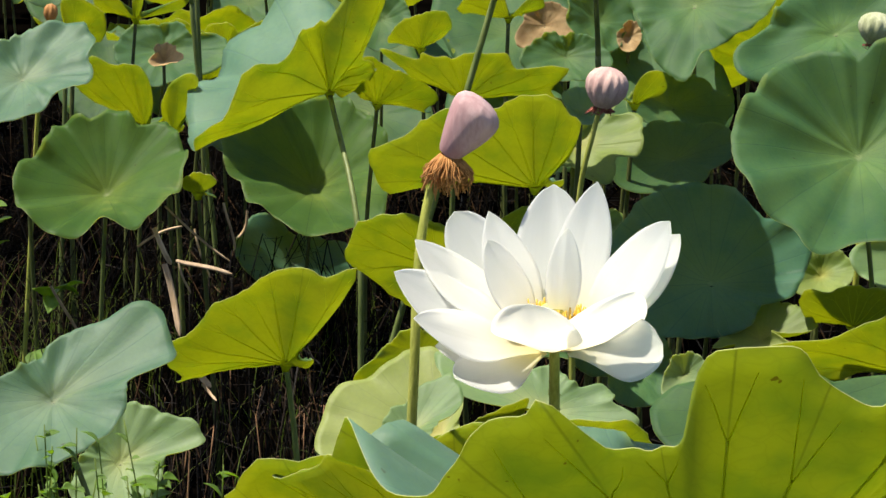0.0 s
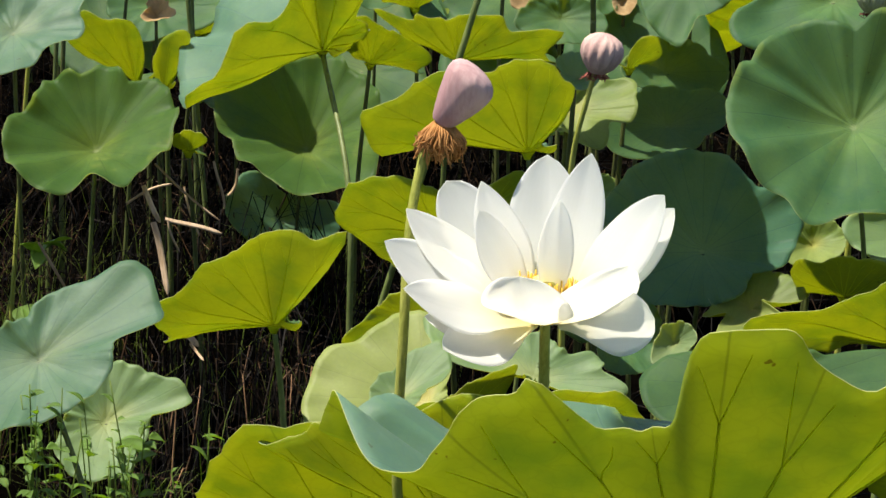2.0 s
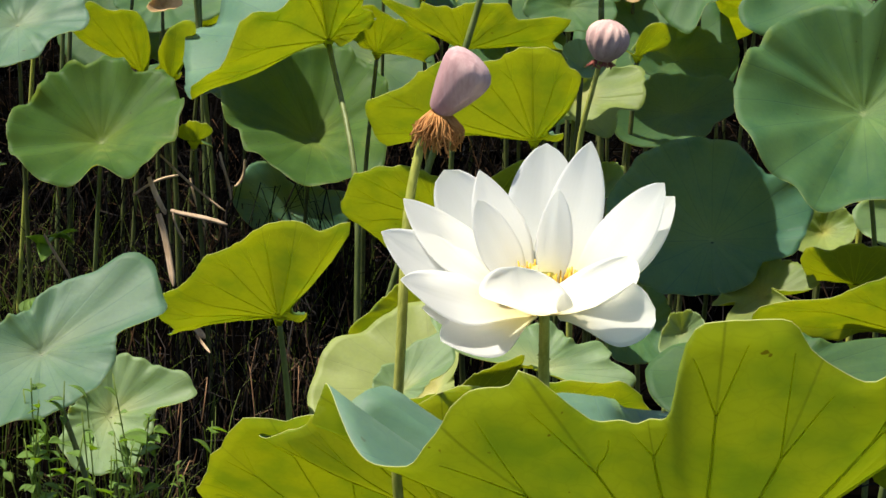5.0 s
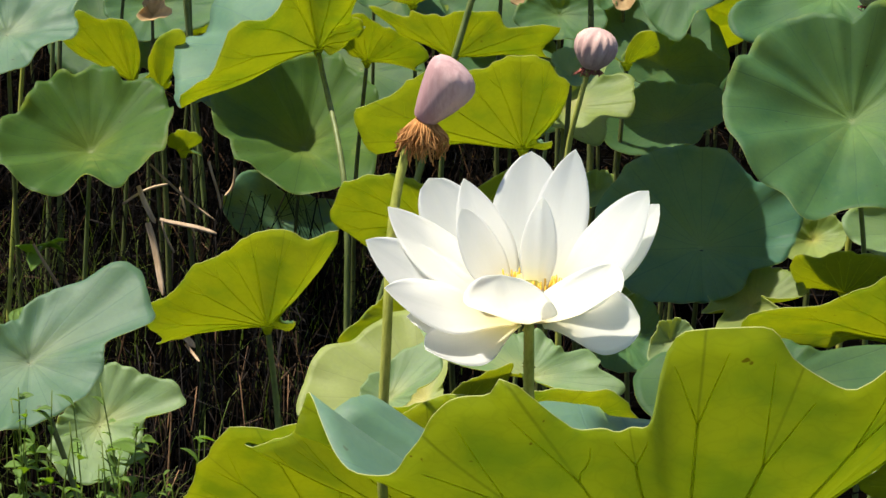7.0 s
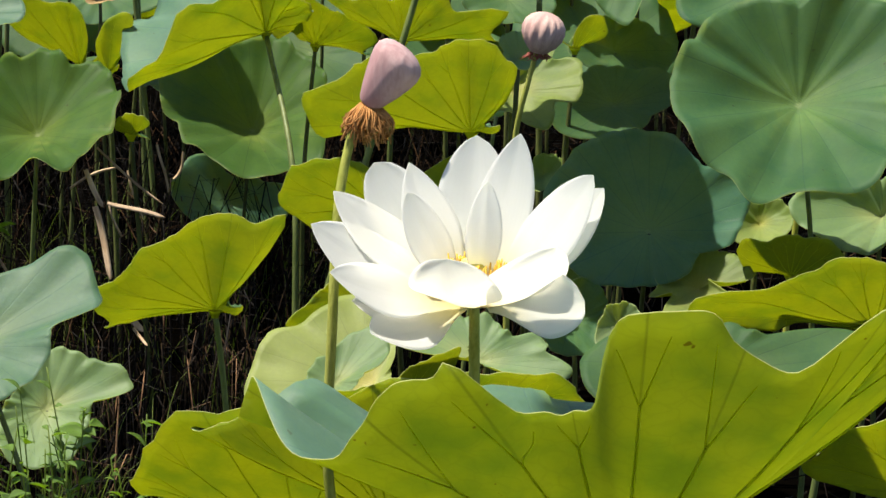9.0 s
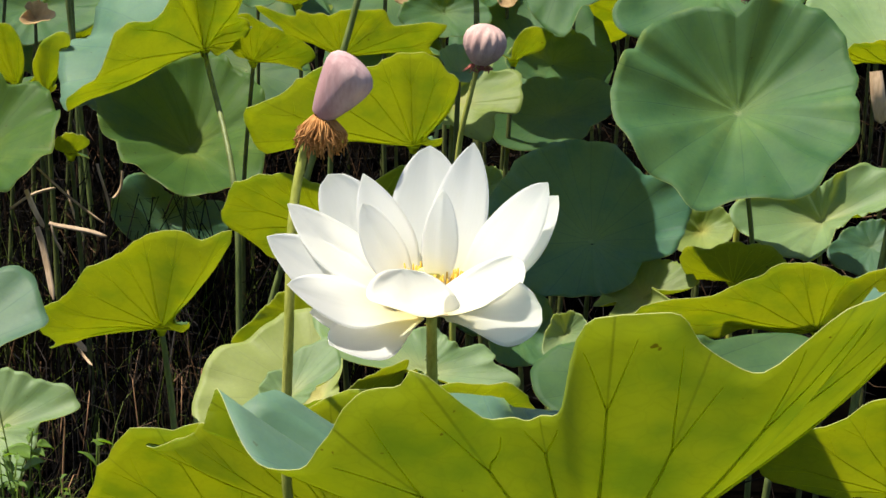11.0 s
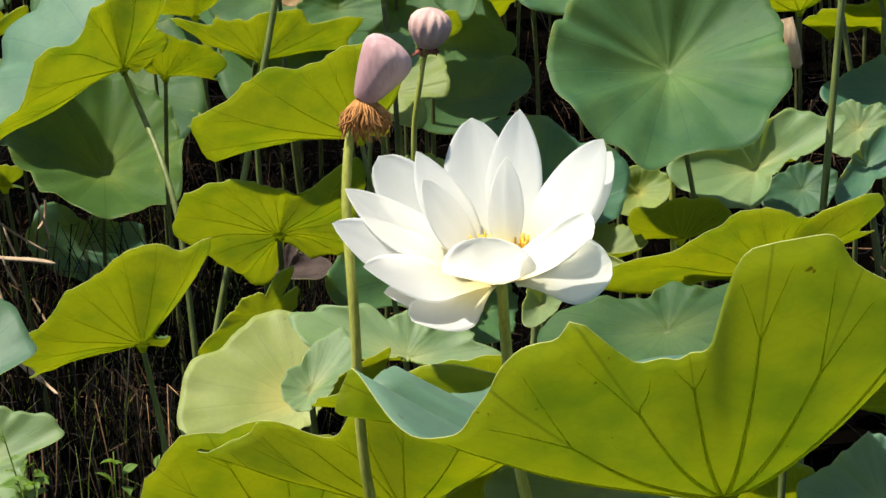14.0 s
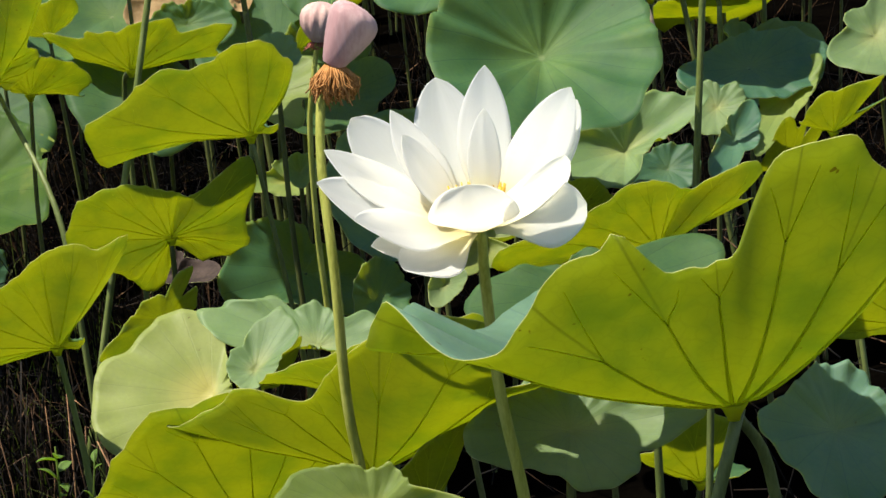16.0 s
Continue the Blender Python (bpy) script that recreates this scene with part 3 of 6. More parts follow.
lotus_leaf((-0.087, 2.200, 0.915), ((32, 0.100, 0.011), (67, 0.042, 0.007), (101, 0.023, 0.004), (136, 0.039, 0.009), (170, 0.080, 0.028), (205, 0.128, 0.059), (207, 0.181, 0.092), (212, 0.184, 0.109), (216, 0.155, 0.102), (219, 0.098, 0.069), (226, 0.124, 0.099), (235, 0.088, 0.080), (258, 0.080, 0.087), (285, 0.089, 0.095), (312, 0.111, 0.092), (330, 0.115, 0.064), (332, 0.151, 0.078), (340, 0.191, 0.074), (342, 0.219, 0.076), (349, 0.159, 0.034), (352, 0.209, 0.034), (355, 0.067, 0.006), (357, 0.188, 0.009)),
    "wavy yellow-green lotus leaf seen from below", 12, power=1.1, wave=0.0022, via=(-0.100, 2.250, 0.865))
lotus_leaf((-0.262, 2.500, 0.848), ((1, 0.077, -0.002), (10, 0.111, -0.021), (44, 0.060, -0.003), (79, 0.026, 0.003), (114, 0.015, 0.003), (149, 0.024, 0.006), (183, 0.045, 0.019), (218, 0.067, 0.046), (228, 0.101, 0.083), (245, 0.096, 0.097), (265, 0.095, 0.105), (297, 0.076, 0.076), (323, 0.097, 0.065), (340, 0.111, 0.041), (359, 0.121, 0.003)),
    "yellow-green lotus leaf seen from below, lit through", 13, power=1.1, wave=0.0022)
lotus_leaf((0.339, 1.768, 0.688), tuple((d, r, 0.03) for d, r in ((0, 0.174), (10, 0.197), (20, 0.201), (30, 0.182), (40, 0.158), (50, 0.161), (60, 0.179), (70, 0.173), (80, 0.168), (90, 0.171), (100, 0.174), (110, 0.174), (120, 0.177), (130, 0.184), (140, 0.184), (150, 0.196), (160, 0.206), (170, 0.210), (180, 0.207), (190, 0.199), (200, 0.190), (210, 0.176), (220, 0.152), (230, 0.133), (240, 0.119), (250, 0.109), (260, 0.103), (270, 0.099), (280, 0.096), (290, 0.094), (300, 0.088), (310, 0.086), (320, 0.087), (330, 0.112), (340, 0.137), (350, 0.150))),
    "broad dark blue-green lotus leaf mostly in shade", 14, mats=[M_SHADE_TEAL, M_UNDER], power=1.1, ribs=False, ruffle=0.4, wave=0.005, lean=(54, 298), count=200, pleat=1.5)
lotus_leaf((0.562, 1.734, 0.917), tuple((d, r, 0.095) for d, r in ((0, 0.180), (10, 0.180), (20, 0.184), (30, 0.194), (40, 0.198), (50, 0.194), (60, 0.190), (70, 0.175), (80, 0.161), (90, 0.135), (100, 0.136), (110, 0.152), (120, 0.170), (130, 0.179), (140, 0.176), (150, 0.177), (160, 0.181), (170, 0.190), (180, 0.205), (190, 0.220), (200, 0.234), (210, 0.246), (220, 0.257), (230, 0.268), (240, 0.264), (250, 0.286), (260, 0.249), (270, 0.251), (280, 0.250), (290, 0.251), (300, 0.223), (310, 0.211), (320, 0.207), (330, 0.197), (340, 0.182), (350, 0.173))),
    "large round blue-green lotus leaf with a pale hub", 15, power=1.0, ribs=False, ruffle=0.45, wave=0.006, via=(0.608, 1.780, 0.683), lean=(40, 270), count=200, pleat=6)
lotus_leaf((0.309, 2.300, 0.793), ((12, 0.129, 0.028), (32, 0.120, 0.028), (46, 0.089, 0.028), (80, 0.073, 0.028), (110, 0.079, 0.028), (139, 0.081, 0.028), (173, 0.118, 0.028), (198, 0.160, 0.028), (216, 0.154, 0.028), (230, 0.128, 0.028), (263, 0.082, 0.028), (293, 0.079, 0.028), (323, 0.073, 0.028), (350, 0.107, 0.028)),
    "blue-green waxy lotus leaf among the others", 16, power=1.2, ribs=False, ruffle=0.3, wave=0.0021, lean=(40, 290))
lotus_leaf((0.376, 2.800, 1.024), ((24, 0.159, 0.028), (66, 0.145, 0.028), (115, 0.151, 0.028), (148, 0.162, 0.028), (171, 0.149, 0.028), (219, 0.119, 0.028), (240, 0.143, 0.028), (269, 0.195, 0.028), (281, 0.219, 0.028), (287, 0.154, 0.028), (315, 0.140, 0.028), (341, 0.155, 0.028), (358, 0.172, 0.028)),
    "blue-green waxy lotus leaf among the others", 17, power=1.2, ribs=False, wave=0.0032, lean=(46, 250))
lotus_leaf((0.641, 2.600, 1.002), ((13, 0.182, 0.028), (56, 0.183, 0.028), (105, 0.122, 0.028), (150, 0.117, 0.028), (185, 0.150, 0.028), (196, 0.203, 0.028), (208, 0.240, 0.028), (226, 0.206, 0.028), (253, 0.151, 0.028), (294, 0.139, 0.028), (330, 0.168, 0.028)),
    "blue-green waxy lotus leaf among the others", 18, power=1.2, ribs=False, wave=0.0034, lean=(46, 270))
lotus_leaf((0.744, 1.892, 0.702), tuple((d, r, 0.045) for d, r in ((0, 0.105), (10, 0.135), (20, 0.180), (30, 0.145), (40, 0.135), (50, 0.127), (60, 0.095), (70, 0.066), (80, 0.055), (90, 0.048), (100, 0.046), (110, 0.045), (120, 0.045), (130, 0.048), (140, 0.051), (150, 0.061), (160, 0.077), (170, 0.111), (180, 0.158), (190, 0.170), (200, 0.160), (210, 0.153), (220, 0.142), (230, 0.142), (240, 0.131), (250, 0.120), (260, 0.108), (270, 0.077), (280, 0.054), (290, 0.050), (300, 0.048), (310, 0.048), (320, 0.048), (330, 0.055), (340, 0.067), (350, 0.074))),
    "pale green lotus leaf with a white hub spot", 19, power=1.0, ribs=False, mats=[M_FROST, M_UNDER], ruffle=0.4, wave=0.005, lean=(38, 270), count=200, pleat=2)
lotus_leaf((0.575, 1.750, 0.629), ((25, 0.055, 0.008), (56, 0.024, 0.004), (88, 0.014, 0.003), (120, 0.023, 0.003), (152, 0.045, 0.005), (183, 0.071, 0.005), (204, 0.108, 0.052), (216, 0.109, 0.077), (226, 0.086, 0.073), (257, 0.073, 0.085), (286, 0.073, 0.084), (306, 0.082, 0.079), (339, 0.091, 0.039), (353, 0.102, 0.015)),
    "yellow-green lotus leaf seen from below, lit through", 20, power=1.1, wave=0.0015)
lotus_leaf((0.668, 1.500, 0.622), ((18, 0.041, 0.006), (50, 0.035, 0.005), (83, 0.029, 0.005), (115, 0.041, 0.004), (147, 0.084, -0.002), (180, 0.160, -0.014), (183, 0.259, -0.007), (190, 0.299, 0.024), (196, 0.301, 0.058), (201, 0.252, 0.070), (207, 0.201, 0.076), (218, 0.188, 0.104), (239, 0.176, 0.143), (250, 0.155, 0.141), (254, 0.155, 0.145), (270, 0.125, 0.125), (293, 0.127, 0.121), (296, 0.145, 0.135), (305, 0.173, 0.150), (309, 0.184, 0.152), (323, 0.191, 0.129), (328, 0.121, 0.073), (339, 0.173, 0.075), (346, 0.033, 0.011)),
    "wide yellow-green lotus leaf with a wavy veined underside", 21, power=1.08, wave=0.0012)
lotus_leaf((0.333, 0.750, 0.774), ((7, 0.193, 0.008), (21, 0.195, 0.008), (27, 0.161, 0.008), (43, 0.085, 0.008), (75, 0.079, 0.008), (108, 0.053, 0.008), (150, 0.104, 0.008), (157, 0.124, 0.008), (171, 0.152, 0.008), (181, 0.166, 0.008), (200, 0.158, 0.008), (224, 0.130, 0.008), (251, 0.110, 0.008), (279, 0.095, 0.008), (305, 0.104, 0.008), (331, 0.116, 0.008), (355, 0.169, 0.008)),
    "blue-green lotus leaf lying shaded under another leaf", 22, power=1.2, ribs=False, ruffle=0.4, wave=0.0026, lean=(30, 270))
lotus_leaf((0.056, 1.260, 0.612), tuple((d, r, 0.014) for d, r in ((0, 0.119), (6, 0.099), (12, 0.105), (18, 0.103), (24, 0.100), (30, 0.091), (36, 0.066), (42, 0.064), (48, 0.061), (54, 0.061), (60, 0.064), (66, 0.068), (72, 0.072), (78, 0.074), (84, 0.075), (90, 0.072), (96, 0.069), (102, 0.072), (108, 0.075), (114, 0.103), (120, 0.112), (126, 0.114), (132, 0.122), (138, 0.154), (144, 0.161), (150, 0.187), (156, 0.177), (162, 0.161), (168, 0.148), (174, 0.117), (180, 0.070), (186, 0.019), (192, 0.017), (198, 0.015), (204, 0.013), (210, 0.011), (216, 0.009), (222, 0.009), (228, 0.010), (234, 0.010), (240, 0.010), (246, 0.010), (252, 0.010), (258, 0.011), (264, 0.011), (270, 0.011), (276, 0.011), (282, 0.011), (288, 0.012), (294, 0.013), (300, 0.016), (306, 0.019), (312, 0.022), (318, 0.034), (324, 0.054), (330, 0.061), (336, 0.071), (342, 0.110), (348, 0.136), (354, 0.136))),
    "pale green scalloped lotus leaf below the flower", 23, power=1.1, ribs=False, mats=[M_FROST, M_UNDER], ruffle=0.4, wave=0.004, lean=(38, 270), count=240, pleat=0.5)
lotus_leaf((0.023, 0.620, 0.730), ((13, 0.102, 0.028), (45, 0.053, 0.014), (76, 0.026, 0.005), (107, 0.026, 0.005), (139, 0.051, 0.014), (170, 0.097, 0.030), (201, 0.152, 0.049), (209, 0.147, 0.064), (223, 0.132, 0.081), (233, 0.110, 0.079), (251, 0.108, 0.092), (268, 0.118, 0.107), (277, 0.115, 0.103), (285, 0.126, 0.109), (293, 0.144, 0.119), (305, 0.152, 0.112), (311, 0.174, 0.119), (321, 0.162, 0.091), (342, 0.165, 0.046)),
    "yellow-green lotus leaf seen from below, lit through", 24, power=1.1, wave=0.0022)
lotus_leaf((-0.097, 1.350, 0.537), tuple((d, r, 0.012) for d, r in ((0, 0.031), (6, 0.030), (12, 0.030), (18, 0.031), (24, 0.033), (30, 0.035), (36, 0.037), (42, 0.039), (48, 0.049), (54, 0.062), (60, 0.075), (66, 0.108), (72, 0.127), (78, 0.139), (84, 0.147), (90, 0.153), (96, 0.158), (102, 0.161), (108, 0.159), (114, 0.152), (120, 0.148), (126, 0.147), (132, 0.148), (138, 0.151), (144, 0.159), (150, 0.173), (156, 0.176), (162, 0.177), (168, 0.178), (174, 0.179), (180, 0.183), (186, 0.189), (192, 0.189), (198, 0.190), (204, 0.184), (210, 0.167), (216, 0.148), (222, 0.127), (228, 0.104), (234, 0.088), (240, 0.079), (246, 0.071), (252, 0.064), (258, 0.061), (264, 0.058), (270, 0.056), (276, 0.053), (282, 0.050), (288, 0.046), (294, 0.042), (300, 0.038), (306, 0.037), (312, 0.037), (318, 0.036), (324, 0.035), (330, 0.034), (336, 0.033), (342, 0.033), (348, 0.032), (354, 0.032))),
    "pale yellowish-green lotus leaf with a small tear", 25, power=1.0, ribs=False, mats=[M_CREAM, M_UNDER], ruffle=0.35, wave=0.003, lean=(40, 275), count=200, pleat=0.8)
lotus_leaf((-0.136, 1.572, 0.607), tuple((d, r, 0.006) for d, r in ((0, 0.060), (6, 0.056), (12, 0.054), (18, 0.051), (24, 0.050), (30, 0.050), (36, 0.049), (42, 0.050), (48, 0.051), (54, 0.052), (60, 0.053), (66, 0.053), (72, 0.054), (78, 0.054), (84, 0.050), (90, 0.047), (96, 0.044), (102, 0.082), (108, 0.105), (114, 0.115), (120, 0.086), (126, 0.043), (132, 0.074), (138, 0.075), (144, 0.069), (150, 0.062), (156, 0.060), (162, 0.057), (168, 0.055), (174, 0.053), (180, 0.048), (186, 0.043), (192, 0.040), (198, 0.037), (204, 0.035), (210, 0.034), (216, 0.032), (222, 0.032), (228, 0.031), (234, 0.031), (240, 0.032), (246, 0.034), (252, 0.036), (258, 0.039), (264, 0.041), (270, 0.047), (276, 0.053), (282, 0.060), (288, 0.066), (294, 0.072), (300, 0.083), (306, 0.096), (312, 0.119), (318, 0.128), (324, 0.129), (330, 0.116), (336, 0.095), (342, 0.081), (348, 0.071), (354, 0.064))),
    "yellow-green lotus leaf seen from below, lit through", 26, power=1.1, ribs=False, wave=0.002, ruffle=0.4, lean=(58, 95), count=160)
lotus_leaf((-0.116, 0.610, 0.784), tuple((d, r, 0.012) for d, r in ((0, 0.031), (10, 0.034), (20, 0.036), (30, 0.057), (40, 0.070), (50, 0.077), (60, 0.082), (70, 0.087), (80, 0.072), (90, 0.063), (100, 0.049), (110, 0.035), (120, 0.034), (130, 0.034), (140, 0.035), (150, 0.033), (160, 0.032), (170, 0.032), (180, 0.032), (190, 0.032), (200, 0.032), (210, 0.033), (220, 0.034), (230, 0.034), (240, 0.035), (250, 0.038), (260, 0.037), (270, 0.036), (280, 0.036), (290, 0.034), (300, 0.031), (310, 0.030), (320, 0.030), (330, 0.029), (340, 0.029), (350, 0.030))),
    "blue-green waxy lotus leaf among the others", 27, power=1.2, ribs=False, mats=[M_FROST, M_UNDER], ruffle=0.35, wave=0.001, lean=(35, 255), count=160, pleat=2)
lotus_leaf((-0.035, 1.300, 0.550), ((10, 0.041, 0.000), (44, 0.025, 0.003), (79, 0.014, 0.003), (113, 0.010, 0.002), (147, 0.014, 0.003), (182, 0.024, 0.009), (216, 0.038, 0.020), (263, 0.041, 0.047), (298, 0.063, 0.072), (313, 0.086, 0.086), (315, 0.097, 0.095), (335, 0.062, 0.042)),
    "yellow-green lotus leaf seen from below, lit through", 28, power=1.0, wave=0.0015)
lotus_leaf((0.128, 0.120, 0.818), tuple((d, r, 0.02) for d, r in ((0, 0.083), (10, 0.062), (20, 0.054), (30, 0.049), (40, 0.046), (50, 0.045), (60, 0.044), (70, 0.045), (80, 0.045), (90, 0.049), (100, 0.053), (110, 0.056), (120, 0.063), (130, 0.064), (140, 0.067), (150, 0.073), (160, 0.082), (170, 0.098), (180, 0.108), (190, 0.115), (200, 0.112), (210, 0.099), (220, 0.087), (230, 0.084), (240, 0.085), (250, 0.087), (260, 0.093), (270, 0.095), (280, 0.097), (290, 0.098), (300, 0.091), (310, 0.078), (320, 0.085), (330, 0.102), (340, 0.114), (350, 0.130))),
    "low blue-green lotus leaf, half in shadow", 29, power=1.1, ribs=False, mats=[M_FROST, M_UNDER], ruffle=0.4, wave=0.004, lean=(30, 270), count=200, pleat=1.6)
lotus_leaf((0.405, 0.120, 0.771), tuple((d, r, 0.028) for d, r in ((0, 0.057), (10, 0.055), (20, 0.059), (30, 0.067), (40, 0.069), (50, 0.068), (60, 0.067), (70, 0.066), (80, 0.065), (90, 0.061), (100, 0.059), (110, 0.059), (120, 0.061), (130, 0.064), (140, 0.070), (150, 0.083), (160, 0.105), (170, 0.113), (180, 0.112), (190, 0.111), (200, 0.114), (210, 0.128), (220, 0.123), (230, 0.115), (240, 0.112), (250, 0.102), (260, 0.097), (270, 0.092), (280, 0.082), (290, 0.073), (300, 0.071), (310, 0.070), (320, 0.069), (330, 0.066), (340, 0.065), (350, 0.063))),
    "dark blue-green lotus leaf with light folds", 30, power=1.2, ribs=False, mats=[M_BLUE, M_UNDER], ruffle=0.4, wave=0.003, lean=(40, 295), count=200, pleat=3)
lotus_leaf((-0.102, -0.030, 0.822), ((23, 0.035, 0.028), (50, 0.039, 0.028), (77, 0.031, 0.028), (119, 0.046, 0.028), (141, 0.068, 0.028), (156, 0.078, 0.028), (170, 0.086, 0.028), (182, 0.093, 0.028), (206, 0.089, 0.028), (232, 0.075, 0.028), (257, 0.081, 0.028), (286, 0.077, 0.028), (315, 0.093, 0.028), (341, 0.091, 0.028), (349, 0.071, 0.028), (355, 0.041, 0.028)),
    "blue-green waxy lotus leaf among the others", 31, power=1.2, ribs=False, mats=[M_PALE, M_UNDER], ruffle=0.6, wave=0.0015, lean=(30, 270))
lotus_leaf((0.008, 0.280, 0.708), ((8, 0.019, 0.012), (39, 0.016, 0.008), (70, 0.012, 0.004), (101, 0.010, 0.002), (132, 0.013, 0.004), (164, 0.023, 0.013), (195, 0.040, 0.028), (226, 0.065, 0.049), (256, 0.069, 0.081), (282, 0.086, 0.110), (293, 0.094, 0.117), (304, 0.056, 0.066), (337, 0.019, 0.014)),
    "yellow-green lotus leaf seen from below, lit through", 32, power=1.1, wave=0.0015)
lotus_leaf((1.350, 2.900, 0.648), ((16, 0.209, 0.028), (43, 0.089, 0.028), (70, 0.097, 0.028), (98, 0.099, 0.028), (125, 0.093, 0.028), (153, 0.078, 0.028), (172, 0.208, 0.028), (181, 0.318, 0.028), (207, 0.160, 0.028), (235, 0.136, 0.028), (263, 0.118, 0.028), (290, 0.088, 0.028), (317, 0.142, 0.028), (344, 0.202, 0.028), (357, 0.283, 0.028)),
    "blue-green waxy lotus leaf among the others", 33, power=1.2, ribs=False, wave=0.0031, lean=(58, 305))
lotus_leaf((1.158, 2.150, 0.709), tuple((d, r, 0.02) for d, r in ((0, 0.054), (10, 0.057), (20, 0.064), (30, 0.073), (40, 0.091), (50, 0.107), (60, 0.111), (70, 0.110), (80, 0.095), (90, 0.082), (100, 0.072), (110, 0.066), (120, 0.060), (130, 0.055), (140, 0.050), (150, 0.044), (160, 0.047), (170, 0.049), (180, 0.052), (190, 0.054), (200, 0.058), (210, 0.065), (220, 0.073), (230, 0.090), (240, 0.127), (250, 0.201), (260, 0.135), (270, 0.096), (280, 0.076), (290, 0.066), (300, 0.059), (310, 0.054), (320, 0.050), (330, 0.050), (340, 0.050), (350, 0.051))),
    "blue-green waxy lotus leaf among the others", 34, power=1.2, ribs=False, mats=[M_PALE, M_UNDER], ruffle=0.4, wave=0.003, lean=(32, 250), count=200, pleat=2)
lotus_leaf((1.129, 2.100, 0.576), ((24, 0.019, 0.008), (57, 0.013, 0.002), (90, 0.018, 0.006), (122, 0.030, 0.013), (155, 0.046, 0.016), (188, 0.060, 0.010), (229, 0.082, 0.073), (255, 0.109, 0.126), (269, 0.076, 0.090), (275, 0.122, 0.144), (284, 0.022, 0.025), (286, 0.107, 0.123), (318, 0.068, 0.068), (351, 0.037, 0.030)),
    "yellow-green lotus leaf seen from below, lit through", 35, power=1.1, wave=0.0015)
lotus_leaf((0.888, 1.715, 0.736), tuple((d, r, 0.02) for d, r in ((0, 0.046), (10, 0.052), (20, 0.066), (30, 0.077), (40, 0.090), (50, 0.077), (60, 0.055), (70, 0.041), (80, 0.037), (90, 0.034), (100, 0.030), (110, 0.027), (120, 0.023), (130, 0.023), (140, 0.026), (150, 0.029), (160, 0.032), (170, 0.035), (180, 0.038), (190, 0.050), (200, 0.068), (210, 0.110), (220, 0.136), (230, 0.104), (240, 0.078), (250, 0.052), (260, 0.046), (270, 0.045), (280, 0.044), (290, 0.043), (300, 0.042), (310, 0.041), (320, 0.040), (330, 0.039), (340, 0.038), (350, 0.040))),
    "blue-green waxy lotus leaf among the others", 36, power=1.2, ribs=False, mats=[M_SHADE_TEAL, M_UNDER], ruffle=0.3, wave=0.002, lean=(40, 285), count=200)
lotus_leaf((1.323, 2.100, 0.810), ((1, 0.099, 0.028), (27, 0.107, 0.028), (52, 0.125, 0.028), (99, 0.062, 0.028), (126, 0.066, 0.028), (153, 0.065, 0.028), (179, 0.057, 0.028), (213, 0.133, 0.028), (239, 0.141, 0.028), (263, 0.141, 0.028), (288, 0.137, 0.028), (336, 0.095, 0.028)),
    "blue-green waxy lotus leaf among the others", 37, power=1.2, ribs=False, mats=[M_FROST, M_UNDER], ruffle=0.4, wave=0.002, lean=(32, 260))
lotus_leaf((1.186, 2.000, 0.660), ((7, 0.062, 0.031), (41, 0.032, 0.013), (74, 0.017, 0.004), (107, 0.017, 0.004), (140, 0.031, 0.011), (174, 0.056, 0.023), (207, 0.086, 0.035), (235, 0.100, 0.085), (267, 0.088, 0.097), (307, 0.116, 0.109), (320, 0.028, 0.022), (331, 0.134, 0.083), (334, 0.099, 0.057)),
    "yellow-green lotus leaf seen from below, lit through", 38, power=1.1, wave=0.0015)
lotus_leaf((0.145, 1.900, 0.568), ((7, 0.074, 0.028), (56, 0.043, 0.028), (61, 0.079, 0.028), (93, 0.096, 0.028), (124, 0.136, 0.028), (142, 0.168, 0.028), (153, 0.159, 0.028), (176, 0.218, 0.028), (189, 0.206, 0.028), (204, 0.120, 0.028), (233, 0.108, 0.028), (263, 0.106, 0.028), (303, 0.142, 0.028), (323, 0.147, 0.028), (341, 0.116, 0.028)),
    "blue-green waxy lotus leaf among the others", 39, power=1.2, ribs=False, wave=0.0026, lean=(52, 305))
lotus_leaf((0.205, 2.400, 0.628), ((6, 0.059, 0.028), (55, 0.030, 0.028), (83, 0.035, 0.028), (110, 0.037, 0.028), (137, 0.036, 0.028), (165, 0.032, 0.028), (198, 0.106, 0.028), (225, 0.080, 0.028), (252, 0.080, 0.028), (301, 0.082, 0.028), (336, 0.082, 0.028)),
    "blue-green waxy lotus leaf among the others", 40, power=1.2, ribs=False, mats=[M_PALE, M_UNDER], wave=0.0015, lean=(28, 270))
lotus_leaf((-0.472, 3.050, 0.386), ((5, 0.143, 0.028), (21, 0.093, 0.028), (54, 0.080, 0.028), (87, 0.057, 0.028), (119, 0.136, 0.028), (145, 0.149, 0.028), (167, 0.164, 0.028), (188, 0.143, 0.028), (218, 0.107, 0.028), (248, 0.097, 0.028), (278, 0.093, 0.028), (303, 0.102, 0.028), (328, 0.121, 0.028)),
    "blue-green waxy lotus leaf among the others", 41, power=1.2, ribs=False, mats=[M_SHADE_TEAL, M_UNDER], wave=0.0023, lean=(58, 310))
